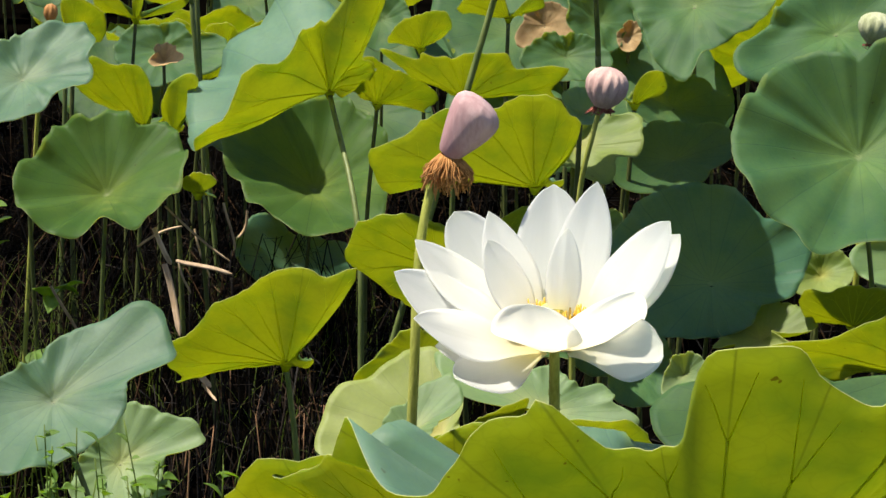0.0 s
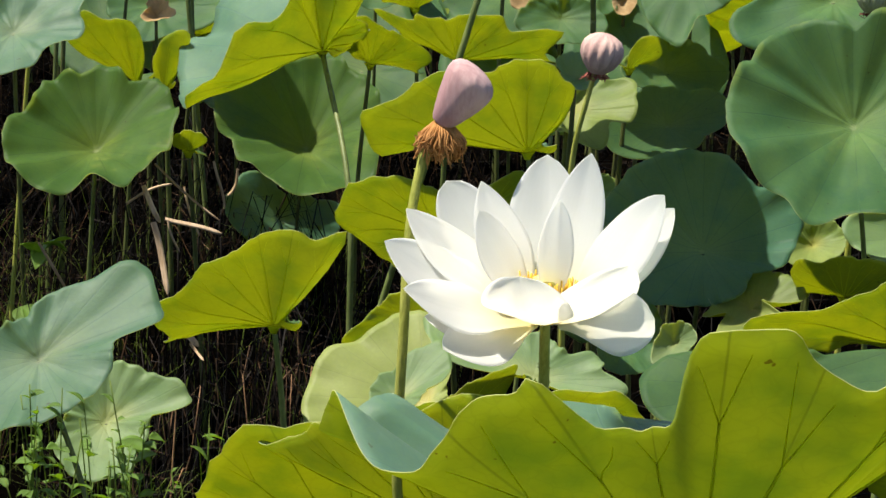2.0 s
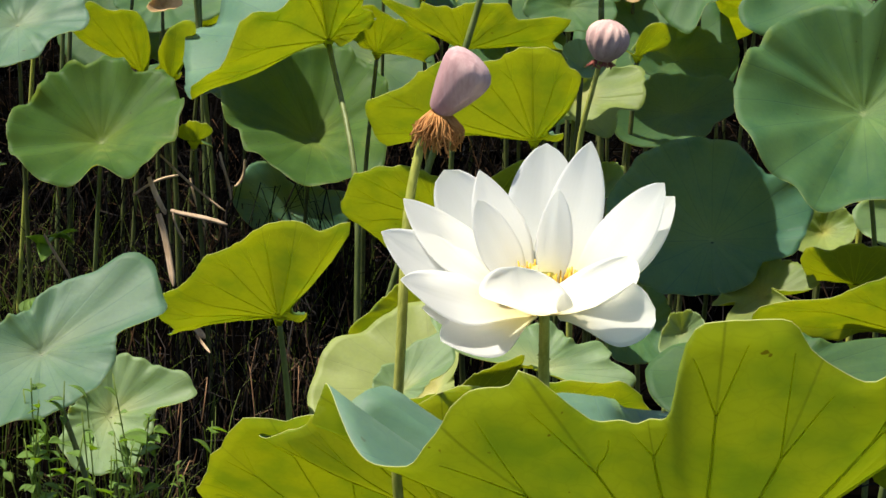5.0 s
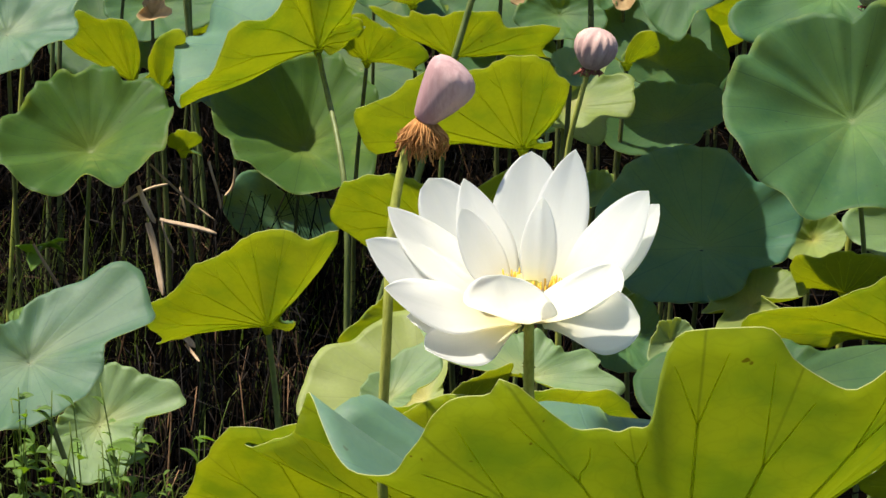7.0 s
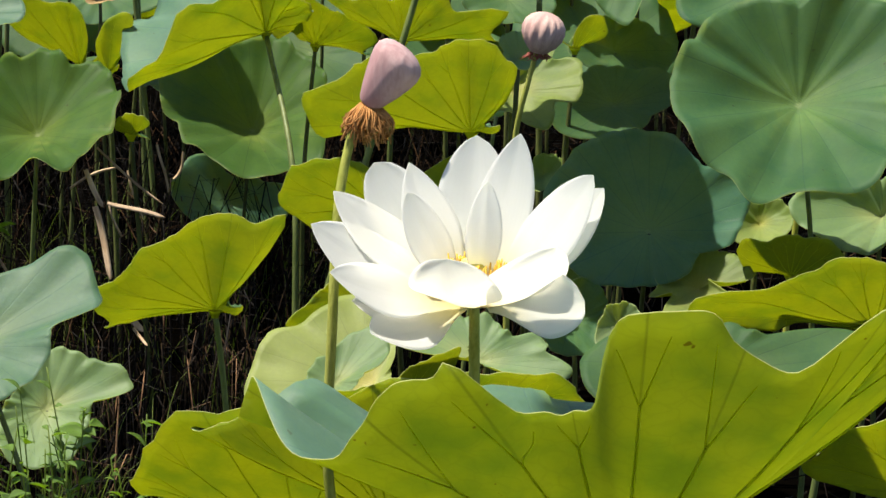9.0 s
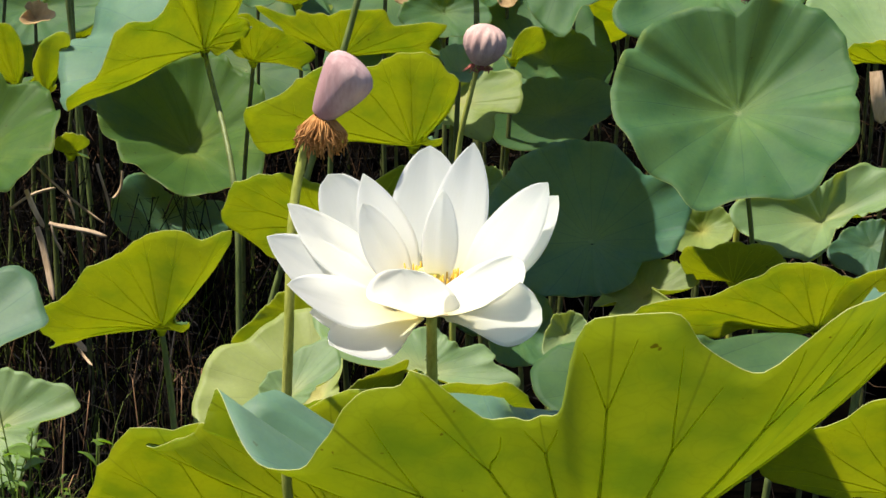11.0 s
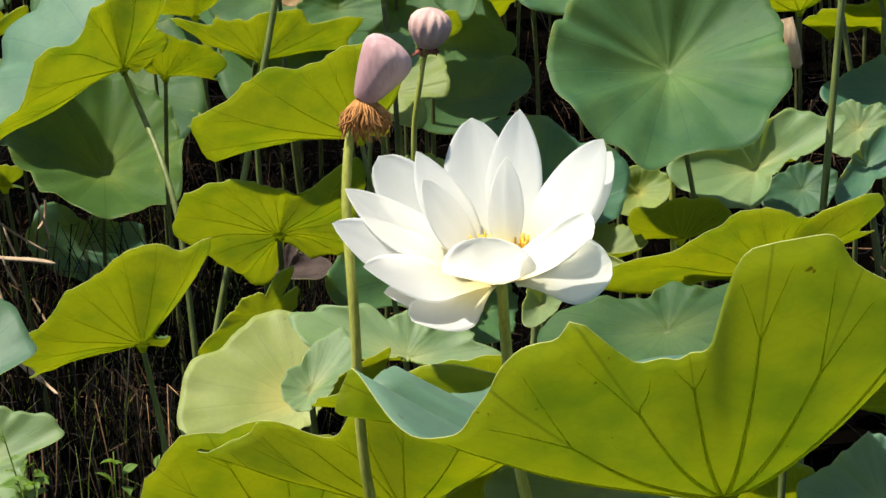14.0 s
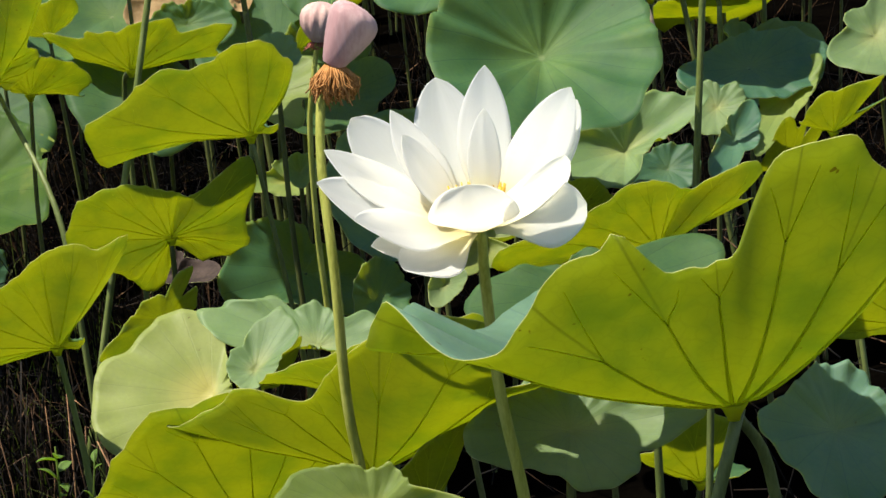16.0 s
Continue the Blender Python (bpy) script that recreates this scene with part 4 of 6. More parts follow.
lotus_leaf((-0.899, 2.200, 0.921), ((3, 0.134, 0.028), (17, 0.120, 0.028), (32, 0.153, 0.028), (62, 0.145, 0.028), (86, 0.106, 0.028), (127, 0.081, 0.028), (166, 0.107, 0.028), (196, 0.116, 0.028), (226, 0.146, 0.028), (264, 0.137, 0.028), (290, 0.127, 0.028), (324, 0.092, 0.028), (343, 0.129, 0.028)),
    "blue-green waxy lotus leaf among the others", 42, power=1.2, ribs=False, mats=[M_BLUE, M_UNDER], wave=0.0024, lean=(36, 270))
lotus_leaf((-0.735, 2.600, 0.771), ((11, 0.037, 0.015), (43, 0.028, 0.009), (76, 0.019, 0.004), (108, 0.020, 0.004), (140, 0.034, 0.012), (173, 0.064, 0.029), (205, 0.109, 0.055), (208, 0.147, 0.082), (237, 0.154, 0.154), (250, 0.123, 0.137), (269, 0.122, 0.145), (282, 0.093, 0.109), (311, 0.018, 0.003), (339, 0.042, 0.018)),
    "yellow-green lotus leaf seen from below, lit through", 43, power=1.1, wave=0.0022)
lotus_leaf((-0.656, 2.450, 0.787), ((27, 0.015, 0.007), (59, 0.012, 0.003), (92, 0.011, 0.002), (125, 0.012, 0.003), (158, 0.015, 0.007), (191, 0.018, 0.012), (224, 0.022, 0.019), (263, 0.070, 0.083), (281, 0.104, 0.121), (299, 0.124, 0.130), (321, 0.027, 0.021), (354, 0.021, 0.013)),
    "yellow-green lotus leaf seen from below, lit through", 44, power=1.1, wave=0.0015)
lotus_leaf((-0.548, 2.000, 0.763), ((14, 0.033, -0.009), (44, 0.018, -0.002), (74, 0.008, 0.000), (105, 0.005, 0.001), (135, 0.008, 0.001), (165, 0.016, 0.003), (196, 0.027, 0.008), (245, 0.036, 0.037), (291, 0.042, 0.043), (331, 0.040, 0.021), (336, 0.011, 0.005)),
    "yellow-green lotus leaf seen from below, lit through", 45, power=1.1, wave=0.0015)
lotus_leaf((0.111, 2.020, 0.864), ((5, 0.117, 0.028), (31, 0.125, 0.028), (48, 0.080, 0.028), (52, 0.130, 0.028), (76, 0.029, 0.028), (103, 0.043, 0.028), (130, 0.026, 0.028), (145, 0.064, 0.028), (156, 0.101, 0.028), (171, 0.142, 0.028), (189, 0.161, 0.028), (206, 0.165, 0.028), (226, 0.128, 0.028), (247, 0.082, 0.028), (275, 0.081, 0.028), (301, 0.127, 0.028), (311, 0.114, 0.028), (330, 0.089, 0.028), (341, 0.121, 0.028)),
    "blue-green waxy lotus leaf among the others", 46, power=1.2, ribs=False, mats=[M_PALE, M_UNDER], wave=0.002, lean=(36, 265))
lotus_leaf((0.224, 2.200, 0.916), ((15, 0.016, 0.005), (47, 0.011, 0.003), (79, 0.008, 0.002), (111, 0.008, 0.002), (143, 0.012, 0.004), (175, 0.019, 0.009), (207, 0.030, 0.015), (235, 0.007, 0.001), (264, 0.029, 0.032), (293, 0.071, 0.073), (318, 0.068, 0.050), (340, 0.052, 0.019), (343, 0.021, 0.007)),
    "yellow-green lotus leaf seen from below, lit through", 47, power=1.1, wave=0.0015)
lotus_leaf((0.107, 1.700, 0.978), ((15, 0.035, 0.028), (49, 0.035, 0.028), (83, 0.034, 0.028), (117, 0.034, 0.028), (151, 0.033, 0.028), (185, 0.032, 0.028), (219, 0.030, 0.028), (238, 0.055, 0.028), (261, 0.062, 0.028), (301, 0.058, 0.028), (341, 0.036, 0.028)),
    "blue-green waxy lotus leaf among the others", 48, power=1.2, ribs=False, mats=[M_BLUE, M_UNDER], wave=0.0015, lean=(30, 270))
lotus_leaf((0.172, 2.000, 0.726), ((31, 0.024, 0.028), (65, 0.018, 0.028), (92, 0.020, 0.028), (120, 0.022, 0.028), (147, 0.022, 0.028), (174, 0.022, 0.028), (204, 0.032, 0.028), (234, 0.048, 0.028), (259, 0.061, 0.028), (291, 0.035, 0.028), (324, 0.030, 0.028), (357, 0.027, 0.028)),
    "blue-green waxy lotus leaf among the others", 49, power=1.2, ribs=False, mats=[M_FROST, M_UNDER], wave=0.0015, lean=(40, 270))
lotus_leaf((0.255, 1.250, 0.680), ((36, 0.026, 0.028), (70, 0.022, 0.028), (103, 0.015, 0.028), (133, 0.019, 0.028), (164, 0.020, 0.028), (194, 0.020, 0.028), (230, 0.040, 0.028), (250, 0.063, 0.028), (275, 0.049, 0.028), (314, 0.037, 0.028), (352, 0.034, 0.028)),
    "blue-green waxy lotus leaf among the others", 50, power=1.2, ribs=False, mats=[M_FROST, M_UNDER], ruffle=0.4, wave=0.0015, lean=(40, 260))
lotus_leaf((0.422, 1.720, 0.608), ((0, 0.086, 0.028), (22, 0.088, 0.028), (53, 0.082, 0.028), (84, 0.078, 0.028), (116, 0.077, 0.028), (147, 0.076, 0.028), (178, 0.078, 0.028), (209, 0.080, 0.028), (217, 0.120, 0.028), (226, 0.047, 0.028), (232, 0.117, 0.028), (264, 0.091, 0.028), (314, 0.081, 0.028), (317, 0.008, 0.028)),
    "blue-green waxy lotus leaf among the others", 51, power=1.2, ribs=False, mats=[M_PALE, M_UNDER], wave=0.0016, lean=(24, 270))
lotus_leaf((0.547, 1.950, 0.665), ((2, 0.054, 0.028), (39, 0.047, 0.028), (71, 0.043, 0.028), (102, 0.041, 0.028), (134, 0.038, 0.028), (165, 0.033, 0.028), (192, 0.050, 0.028), (218, 0.074, 0.028), (249, 0.071, 0.028), (281, 0.057, 0.028), (313, 0.055, 0.028)),
    "blue-green waxy lotus leaf among the others", 52, power=1.2, ribs=False, mats=[M_PALE, M_UNDER], wave=0.0015, lean=(42, 270))
lotus_leaf((0.215, 1.600, 0.576), ((20, 0.060, 0.028), (56, 0.068, 0.028), (82, 0.063, 0.028), (109, 0.062, 0.028), (135, 0.064, 0.028), (177, 0.086, 0.028), (202, 0.098, 0.028), (239, 0.067, 0.028), (264, 0.058, 0.028), (288, 0.052, 0.028), (313, 0.045, 0.028), (346, 0.052, 0.028)),
    "blue-green waxy lotus leaf among the others", 53, power=1.2, ribs=False, wave=0.0015, lean=(58, 310))
lotus_leaf((0.514, 0.900, 0.442), ((28, 0.054, 0.010), (59, 0.033, 0.008), (91, 0.020, 0.004), (123, 0.020, 0.004), (155, 0.038, 0.015), (186, 0.076, 0.040), (218, 0.129, 0.080), (234, 0.130, 0.104), (254, 0.150, 0.144), (274, 0.121, 0.121), (296, 0.053, 0.048), (326, 0.018, 0.003), (356, 0.074, 0.005)),
    "yellow-green lotus leaf seen from below, lit through", 54, power=1.1, wave=0.0022)
lotus_leaf((0.457, 0.020, 0.899), ((34, 0.019, 0.004), (68, 0.019, 0.004), (103, 0.028, 0.006), (138, 0.042, 0.003), (172, 0.059, -0.008), (184, 0.103, 0.008), (186, 0.137, 0.016), (213, 0.138, 0.079), (229, 0.134, 0.104), (245, 0.144, 0.135), (261, 0.121, 0.123), (290, 0.068, 0.066), (324, 0.046, 0.033), (359, 0.028, 0.012)),
    "yellow-green lotus leaf seen from below, lit through", 55, power=1.1, wave=0.0022)
lotus_leaf((0.121, 3.100, 0.865), ((16, 0.077, 0.028), (42, 0.063, 0.028), (67, 0.052, 0.028), (93, 0.034, 0.028), (118, 0.053, 0.028), (144, 0.063, 0.028), (169, 0.078, 0.028), (202, 0.108, 0.028), (228, 0.087, 0.028), (253, 0.087, 0.028), (283, 0.088, 0.028), (313, 0.108, 0.028), (343, 0.109, 0.028)),
    "blue-green waxy lotus leaf among the others", 56, power=1.2, ribs=False, wave=0.0015, lean=(45, 270))
lotus_leaf((-0.192, 2.900, 0.902), ((24, 0.028, 0.013), (57, 0.015, 0.003), (90, 0.015, 0.003), (122, 0.027, 0.008), (155, 0.048, 0.012), (188, 0.073, 0.011), (222, 0.072, 0.053), (266, 0.074, 0.082), (304, 0.096, 0.088), (318, 0.087, 0.064), (351, 0.054, 0.033)),
    "yellow-green lotus leaf seen from below, lit through", 57, power=1.1, wave=0.0015)
lotus_leaf((-0.293, 3.200, 0.920), ((4, 0.064, 0.028), (31, 0.059, 0.028), (59, 0.056, 0.028), (86, 0.051, 0.028), (110, 0.052, 0.028), (135, 0.051, 0.028), (160, 0.048, 0.028), (186, 0.062, 0.028), (211, 0.074, 0.028), (237, 0.095, 0.028), (270, 0.108, 0.028), (304, 0.099, 0.028), (334, 0.075, 0.028)),
    "blue-green waxy lotus leaf among the others", 58, power=1.2, ribs=False, wave=0.0015, lean=(45, 270))
lotus_leaf((-0.834, 3.100, 0.919), ((18, 0.067, 0.019), (52, 0.030, 0.007), (86, 0.017, 0.003), (120, 0.028, 0.006), (154, 0.055, 0.010), (188, 0.087, 0.013), (228, 0.094, 0.077), (257, 0.017, 0.003), (286, 0.095, 0.101), (312, 0.017, 0.003), (337, 0.145, 0.064), (344, 0.122, 0.038)),
    "yellow-green lotus leaf seen from below, lit through", 59, power=1.1, wave=0.0015)
lotus_leaf((-0.728, 3.500, 0.722), ((3, 0.041, 0.020), (35, 0.024, 0.009), (68, 0.014, 0.003), (100, 0.014, 0.003), (133, 0.024, 0.007), (165, 0.042, 0.015), (198, 0.064, 0.022), (240, 0.089, 0.085), (273, 0.093, 0.103), (305, 0.099, 0.089), (330, 0.063, 0.035)),
    "yellow-green lotus leaf seen from below, lit through", 60, power=1.1, wave=0.0015)
lotus_leaf((-0.692, 3.600, 0.785), ((17, 0.061, 0.017), (48, 0.031, 0.008), (79, 0.015, 0.003), (110, 0.015, 0.003), (142, 0.027, 0.008), (173, 0.046, 0.017), (204, 0.065, 0.029), (245, 0.066, 0.066), (288, 0.065, 0.068), (316, 0.053, 0.041), (319, 0.100, 0.074), (325, 0.143, 0.091), (346, 0.102, 0.027)),
    "yellow-green lotus leaf seen from below, lit through", 61, power=1.1, wave=0.0015)
lotus_leaf((-0.815, 3.400, 0.803), ((14, 0.136, 0.028), (25, 0.073, 0.028), (53, 0.072, 0.028), (80, 0.068, 0.028), (108, 0.056, 0.028), (137, 0.081, 0.028), (167, 0.103, 0.028), (202, 0.121, 0.028), (228, 0.114, 0.028), (254, 0.132, 0.028), (302, 0.125, 0.028), (341, 0.162, 0.028)),
    "blue-green waxy lotus leaf among the others", 62, power=1.2, ribs=False, wave=0.0021, lean=(42, 270))
lotus_leaf((-0.008, 3.000, 0.962), ((23, 0.031, 0.005), (55, 0.019, 0.003), (88, 0.012, 0.002), (120, 0.022, 0.003), (152, 0.055, 0.006), (184, 0.110, 0.009), (208, 0.098, 0.051), (246, 0.066, 0.067), (271, 0.020, 0.011), (295, 0.021, 0.010), (319, 0.078, 0.057), (347, 0.075, 0.019), (351, 0.037, 0.007)),
    "yellow-green lotus leaf seen from below, lit through", 63, power=1.1, wave=0.0015)
lotus_leaf((0.202, 3.300, 0.917), ((7, 0.091, 0.028), (35, 0.116, 0.028), (77, 0.117, 0.028), (103, 0.104, 0.028), (128, 0.115, 0.028), (155, 0.105, 0.028), (183, 0.120, 0.028), (207, 0.107, 0.028), (249, 0.088, 0.028), (279, 0.074, 0.028), (310, 0.057, 0.028), (339, 0.077, 0.028)),
    "blue-green waxy lotus leaf among the others", 64, power=1.2, ribs=False, wave=0.002, lean=(58, 310))
lotus_leaf((-0.936, 2.900, 0.889), ((26, 0.044, 0.009), (58, 0.026, 0.007), (89, 0.016, 0.003), (121, 0.016, 0.003), (153, 0.029, 0.012), (184, 0.055, 0.030), (216, 0.090, 0.059), (241, 0.014, 0.003), (266, 0.092, 0.102), (308, 0.104, 0.091), (333, 0.089, 0.044), (355, 0.062, 0.006)),
    "yellow-green lotus leaf seen from below, lit through", 65, power=1.1, wave=0.0015)
lotus_leaf((0.333, 2.700, 0.826), ((16, 0.108, 0.028), (43, 0.080, 0.028), (71, 0.052, 0.028), (98, 0.069, 0.028), (124, 0.079, 0.028), (151, 0.092, 0.028), (180, 0.149, 0.028), (209, 0.101, 0.028), (238, 0.072, 0.028), (270, 0.087, 0.028), (301, 0.099, 0.028), (333, 0.124, 0.028), (352, 0.147, 0.028)),
    "blue-green waxy lotus leaf among the others", 66, power=1.2, ribs=False, wave=0.0019, lean=(55, 310))
lotus_leaf((0.083, 3.500, 0.880), ((0, 0.066, 0.028), (31, 0.058, 0.028), (62, 0.053, 0.028), (91, 0.049, 0.028), (121, 0.043, 0.028), (145, 0.049, 0.028), (169, 0.052, 0.028), (193, 0.056, 0.028), (229, 0.101, 0.028), (257, 0.084, 0.028), (293, 0.070, 0.028), (332, 0.098, 0.028)),
    "dry yellow-brown lotus leaf, crumpled", 67, power=1.2, mats=[M_DRY, M_DRY], ribs=False, category="dead leaf", wave=0.0015, lean=(50, 270))
lotus_leaf((0.271, 3.300, 0.887), ((19, 0.025, 0.028), (49, 0.027, 0.028), (80, 0.029, 0.028), (105, 0.025, 0.028), (130, 0.022, 0.028), (155, 0.015, 0.028), (185, 0.027, 0.028), (216, 0.035, 0.028), (246, 0.049, 0.028), (272, 0.054, 0.028), (301, 0.041, 0.028), (327, 0.033, 0.028), (353, 0.029, 0.028)),
    "dry yellow-brown lotus leaf, crumpled", 68, power=1.2, mats=[M_DRY, M_DRY], ribs=False, category="dead leaf", wave=0.0015, lean=(55, 270))
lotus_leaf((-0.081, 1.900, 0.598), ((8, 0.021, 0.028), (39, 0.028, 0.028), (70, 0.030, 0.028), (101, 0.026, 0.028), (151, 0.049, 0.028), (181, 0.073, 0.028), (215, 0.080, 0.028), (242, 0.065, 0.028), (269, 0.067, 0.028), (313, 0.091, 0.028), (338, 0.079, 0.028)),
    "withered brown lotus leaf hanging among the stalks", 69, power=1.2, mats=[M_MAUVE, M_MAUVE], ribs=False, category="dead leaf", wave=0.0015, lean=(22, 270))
lotus_leaf((-0.727, 2.800, 0.871), ((27, 0.028, 0.028), (61, 0.027, 0.028), (95, 0.026, 0.028), (129, 0.024, 0.028), (163, 0.021, 0.028), (197, 0.018, 0.028), (231, 0.013, 0.028), (241, 0.052, 0.028), (269, 0.067, 0.028), (296, 0.061, 0.028), (331, 0.054, 0.028), (353, 0.029, 0.028)),
    "dry yellow-brown lotus leaf, crumpled", 70, power=1.2, mats=[M_DRY, M_DRY], ribs=False, category="dead leaf", wave=0.0015, lean=(22, 270))
lotus_leaf((0.943, 2.300, 0.912), ((0, 0.220, 0.195), (45, 0.220, 0.200), (90, 0.220, 0.170), (135, 0.200, 0.100), (180, 0.160, 0.025), (215, 0.150, 0.040), (235, 0.155, 0.055), (270, 0.160, 0.085), (290, 0.180, 0.120), (320, 0.205, 0.170)),
    "broad lotus leaf, pale green above with a glowing yellow-green underside", 70, power=1.25, mats=[M_FROST, M_UNDER], ruffle=0.5, wave=0.003, count=160)
lotus_leaf((1.098, 2.200, 0.766), tuple((d, r, 0.02) for d, r in ((0, 0.176), (15, 0.152), (30, 0.136), (45, 0.101), (60, 0.084), (75, 0.074), (90, 0.065), (105, 0.066), (120, 0.068), (135, 0.073), (150, 0.084), (165, 0.112), (180, 0.163), (195, 0.165), (210, 0.132), (225, 0.115), (240, 0.105), (255, 0.104), (270, 0.107), (285, 0.110), (300, 0.113), (315, 0.133), (330, 0.145), (345, 0.152))),
    "dark green lotus leaf in the shade of a taller one", 71, mats=[M_SHADE_TEAL, M_UNDER], power=1.1, ribs=False, ruffle=0.4, wave=0.003, lean=(38, 280), count=160, pleat=1.5)
lotus_leaf((0.976, 2.050, 0.725), tuple((d, r, 0.014) for d, r in ((0, 0.056), (15, 0.063), (30, 0.063), (45, 0.067), (60, 0.045), (75, 0.049), (90, 0.057), (105, 0.058), (120, 0.058), (135, 0.061), (150, 0.062), (165, 0.061), (180, 0.064), (195, 0.071), (210, 0.076), (225, 0.087), (240, 0.087), (255, 0.078), (270, 0.063), (285, 0.055), (300, 0.050), (315, 0.050), (330, 0.051), (345, 0.052))),
    "pale green lotus leaf behind a slim stalk", 72, mats=[M_FROST, M_UNDER], power=1.1, ribs=False, ruffle=0.4, wave=0.003, lean=(38, 270), count=160, pleat=1.5)
lotus_leaf((0.862, 2.020, 0.629), tuple((d, r, 0.014) for d, r in ((0, 0.062), (15, 0.072), (30, 0.067), (45, 0.063), (60, 0.056), (75, 0.051), (90, 0.049), (105, 0.047), (120, 0.044), (135, 0.047), (150, 0.052), (165, 0.059), (180, 0.068), (195, 0.088), (210, 0.093), (225, 0.092), (240, 0.084), (255, 0.076), (270, 0.067), (285, 0.065), (300, 0.062), (315, 0.058), (330, 0.058), (345, 0.060))),
    "dark green lotus leaf low in the shade", 73, mats=[M_SHADE_TEAL, M_UNDER], power=1.1, ribs=False, ruffle=0.4, wave=0.003, lean=(38, 270), count=160, pleat=1.5)


# ---- ground ----
def ground_sheet():
    n = 90
    xs = np.sign(np.linspace(-1, 1, n)) * np.abs(np.linspace(-1, 1, n)) ** 3 * 60
    verts, faces = [], []
    for j in range(n):
        for i in range(n):
            x, y = xs[i], xs[j] + 2.0
            z = GROUND_Z - 0.02 + 0.02 * noise.noise(Vector((x * 2.1, y * 2.1, 0))) + 0.012 * noise.noise(Vector((x * 9, y * 9, 3)))
            verts.append((x, y, z))
    for j in range(n - 1):
        for i in range(n - 1):
            a = j * n + i
            faces.append((a, a + 1, a + n + 1, a + n))
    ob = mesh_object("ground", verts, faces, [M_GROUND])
    tagged(ob, "mud under the lotus plants, coloured near-black for their shade", "ground", kind="structure")


ground_sheet()

# ---- flower ----
M_PETAL = None


def petal_material():
    m, nt = material("petal")
    tex = nt.nodes.new("ShaderNodeTexCoord")
    sep = nt.nodes.new("ShaderNodeSeparateXYZ")
    nt.links.new(tex.outputs["UV"], sep.inputs[0])
    lines = node(nt, "ShaderNodeTexWave", Scale=4.0, Distortion=2.5)
    lines.inputs["Detail"].default_value = 2.0
    nt.links.new(tex.outputs["UV"], lines.inputs["Vector"])
    low = math_node(nt, "SUBTRACT", 1.0, ramp(nt, sep.outputs[1], 0.0, 0.5))
    tip = ramp(nt, sep.outputs[1], 0.9, 1.0)
    col = mixed(nt, math_node(nt, "MULTIPLY", low, 0.75), (0.92, 0.92, 0.915), (0.90, 0.80, 0.34))
    col = mixed(nt, math_node(nt, "MULTIPLY", tip, 0.3), col, (0.86, 0.88, 0.76))
    col = mixed(nt, math_node(nt, "MULTIPLY", lines.outputs["Fac"], 0.10), col, (0.80, 0.80, 0.80))
    face = node(nt, "ShaderNodeBsdfPrincipled", Roughness=0.55)
    face.inputs["Specular IOR Level"].default_value = 0.3
    nt.links.new(col, face.inputs["Base Color"])
    nrm = bump_of(nt, lines.outputs["Fac"], 0.08, 0.001)
    nt.links.new(nrm, face.inputs["Normal"])
    lit = nt.nodes.new("ShaderNodeBsdfTranslucent")
    nt.links.new(mixed(nt, 0.5, col, (1.0, 0.975, 0.89)), lit.inputs["Color"])
    mix = node(nt, "ShaderNodeMixShader", Fac=0.76)
    out = nt.nodes.new("ShaderNodeOutputMaterial")
    nt.links.new(face.outputs[0], mix.inputs[1])
    nt.links.new(lit.outputs[0], mix.inputs[2])
    nt.links.new(mix.outputs[0], out.inputs[0])
    return m


M_PETAL = petal_material()
M_STAMEN = plain_material("stamens", (0.75, 0.48, 0.05), (0.85, 0.62, 0.12), 200, 0.6, 0.3, 0.2, (0.9, 0.6, 0.1), 0.3)
M_HEART = plain_material("receptacle", (0.62, 0.58, 0.10), (0.75, 0.68, 0.18), 120, 0.5, 0.4, 0.4)
M_POD = plain_material("pod_skin", (0.37, 0.21, 0.215), (0.52, 0.35, 0.34), 34, 0.72, 0.25, 0.6, None, 0.0, (1, 1, 0.25))
M_POD_GREY = plain_material("pod_skin_dry", (0.38, 0.23, 0.21), (0.52, 0.36, 0.31), 40, 0.7, 0.3, 0.8, None, 0.0, (1, 1, 0.3))
M_MID_POD = plain_material("pod_skin_green", (0.24, 0.26, 0.13), (0.42, 0.43, 0.28), 40, 0.7, 0.3, 0.8, None, 0.0, (1, 1, 0.3))
M_FRINGE = plain_material("withered_stamens", (0.33, 0.14, 0.035), (0.50, 0.25, 0.085), 150, 0.7, 0.3, 0.3, (0.7, 0.35, 0.1), 0.2)
M_RUST = plain_material("dark_stamens", (0.16, 0.04, 0.03), (0.30, 0.09, 0.06), 150, 0.7, 0.3, 0.3)



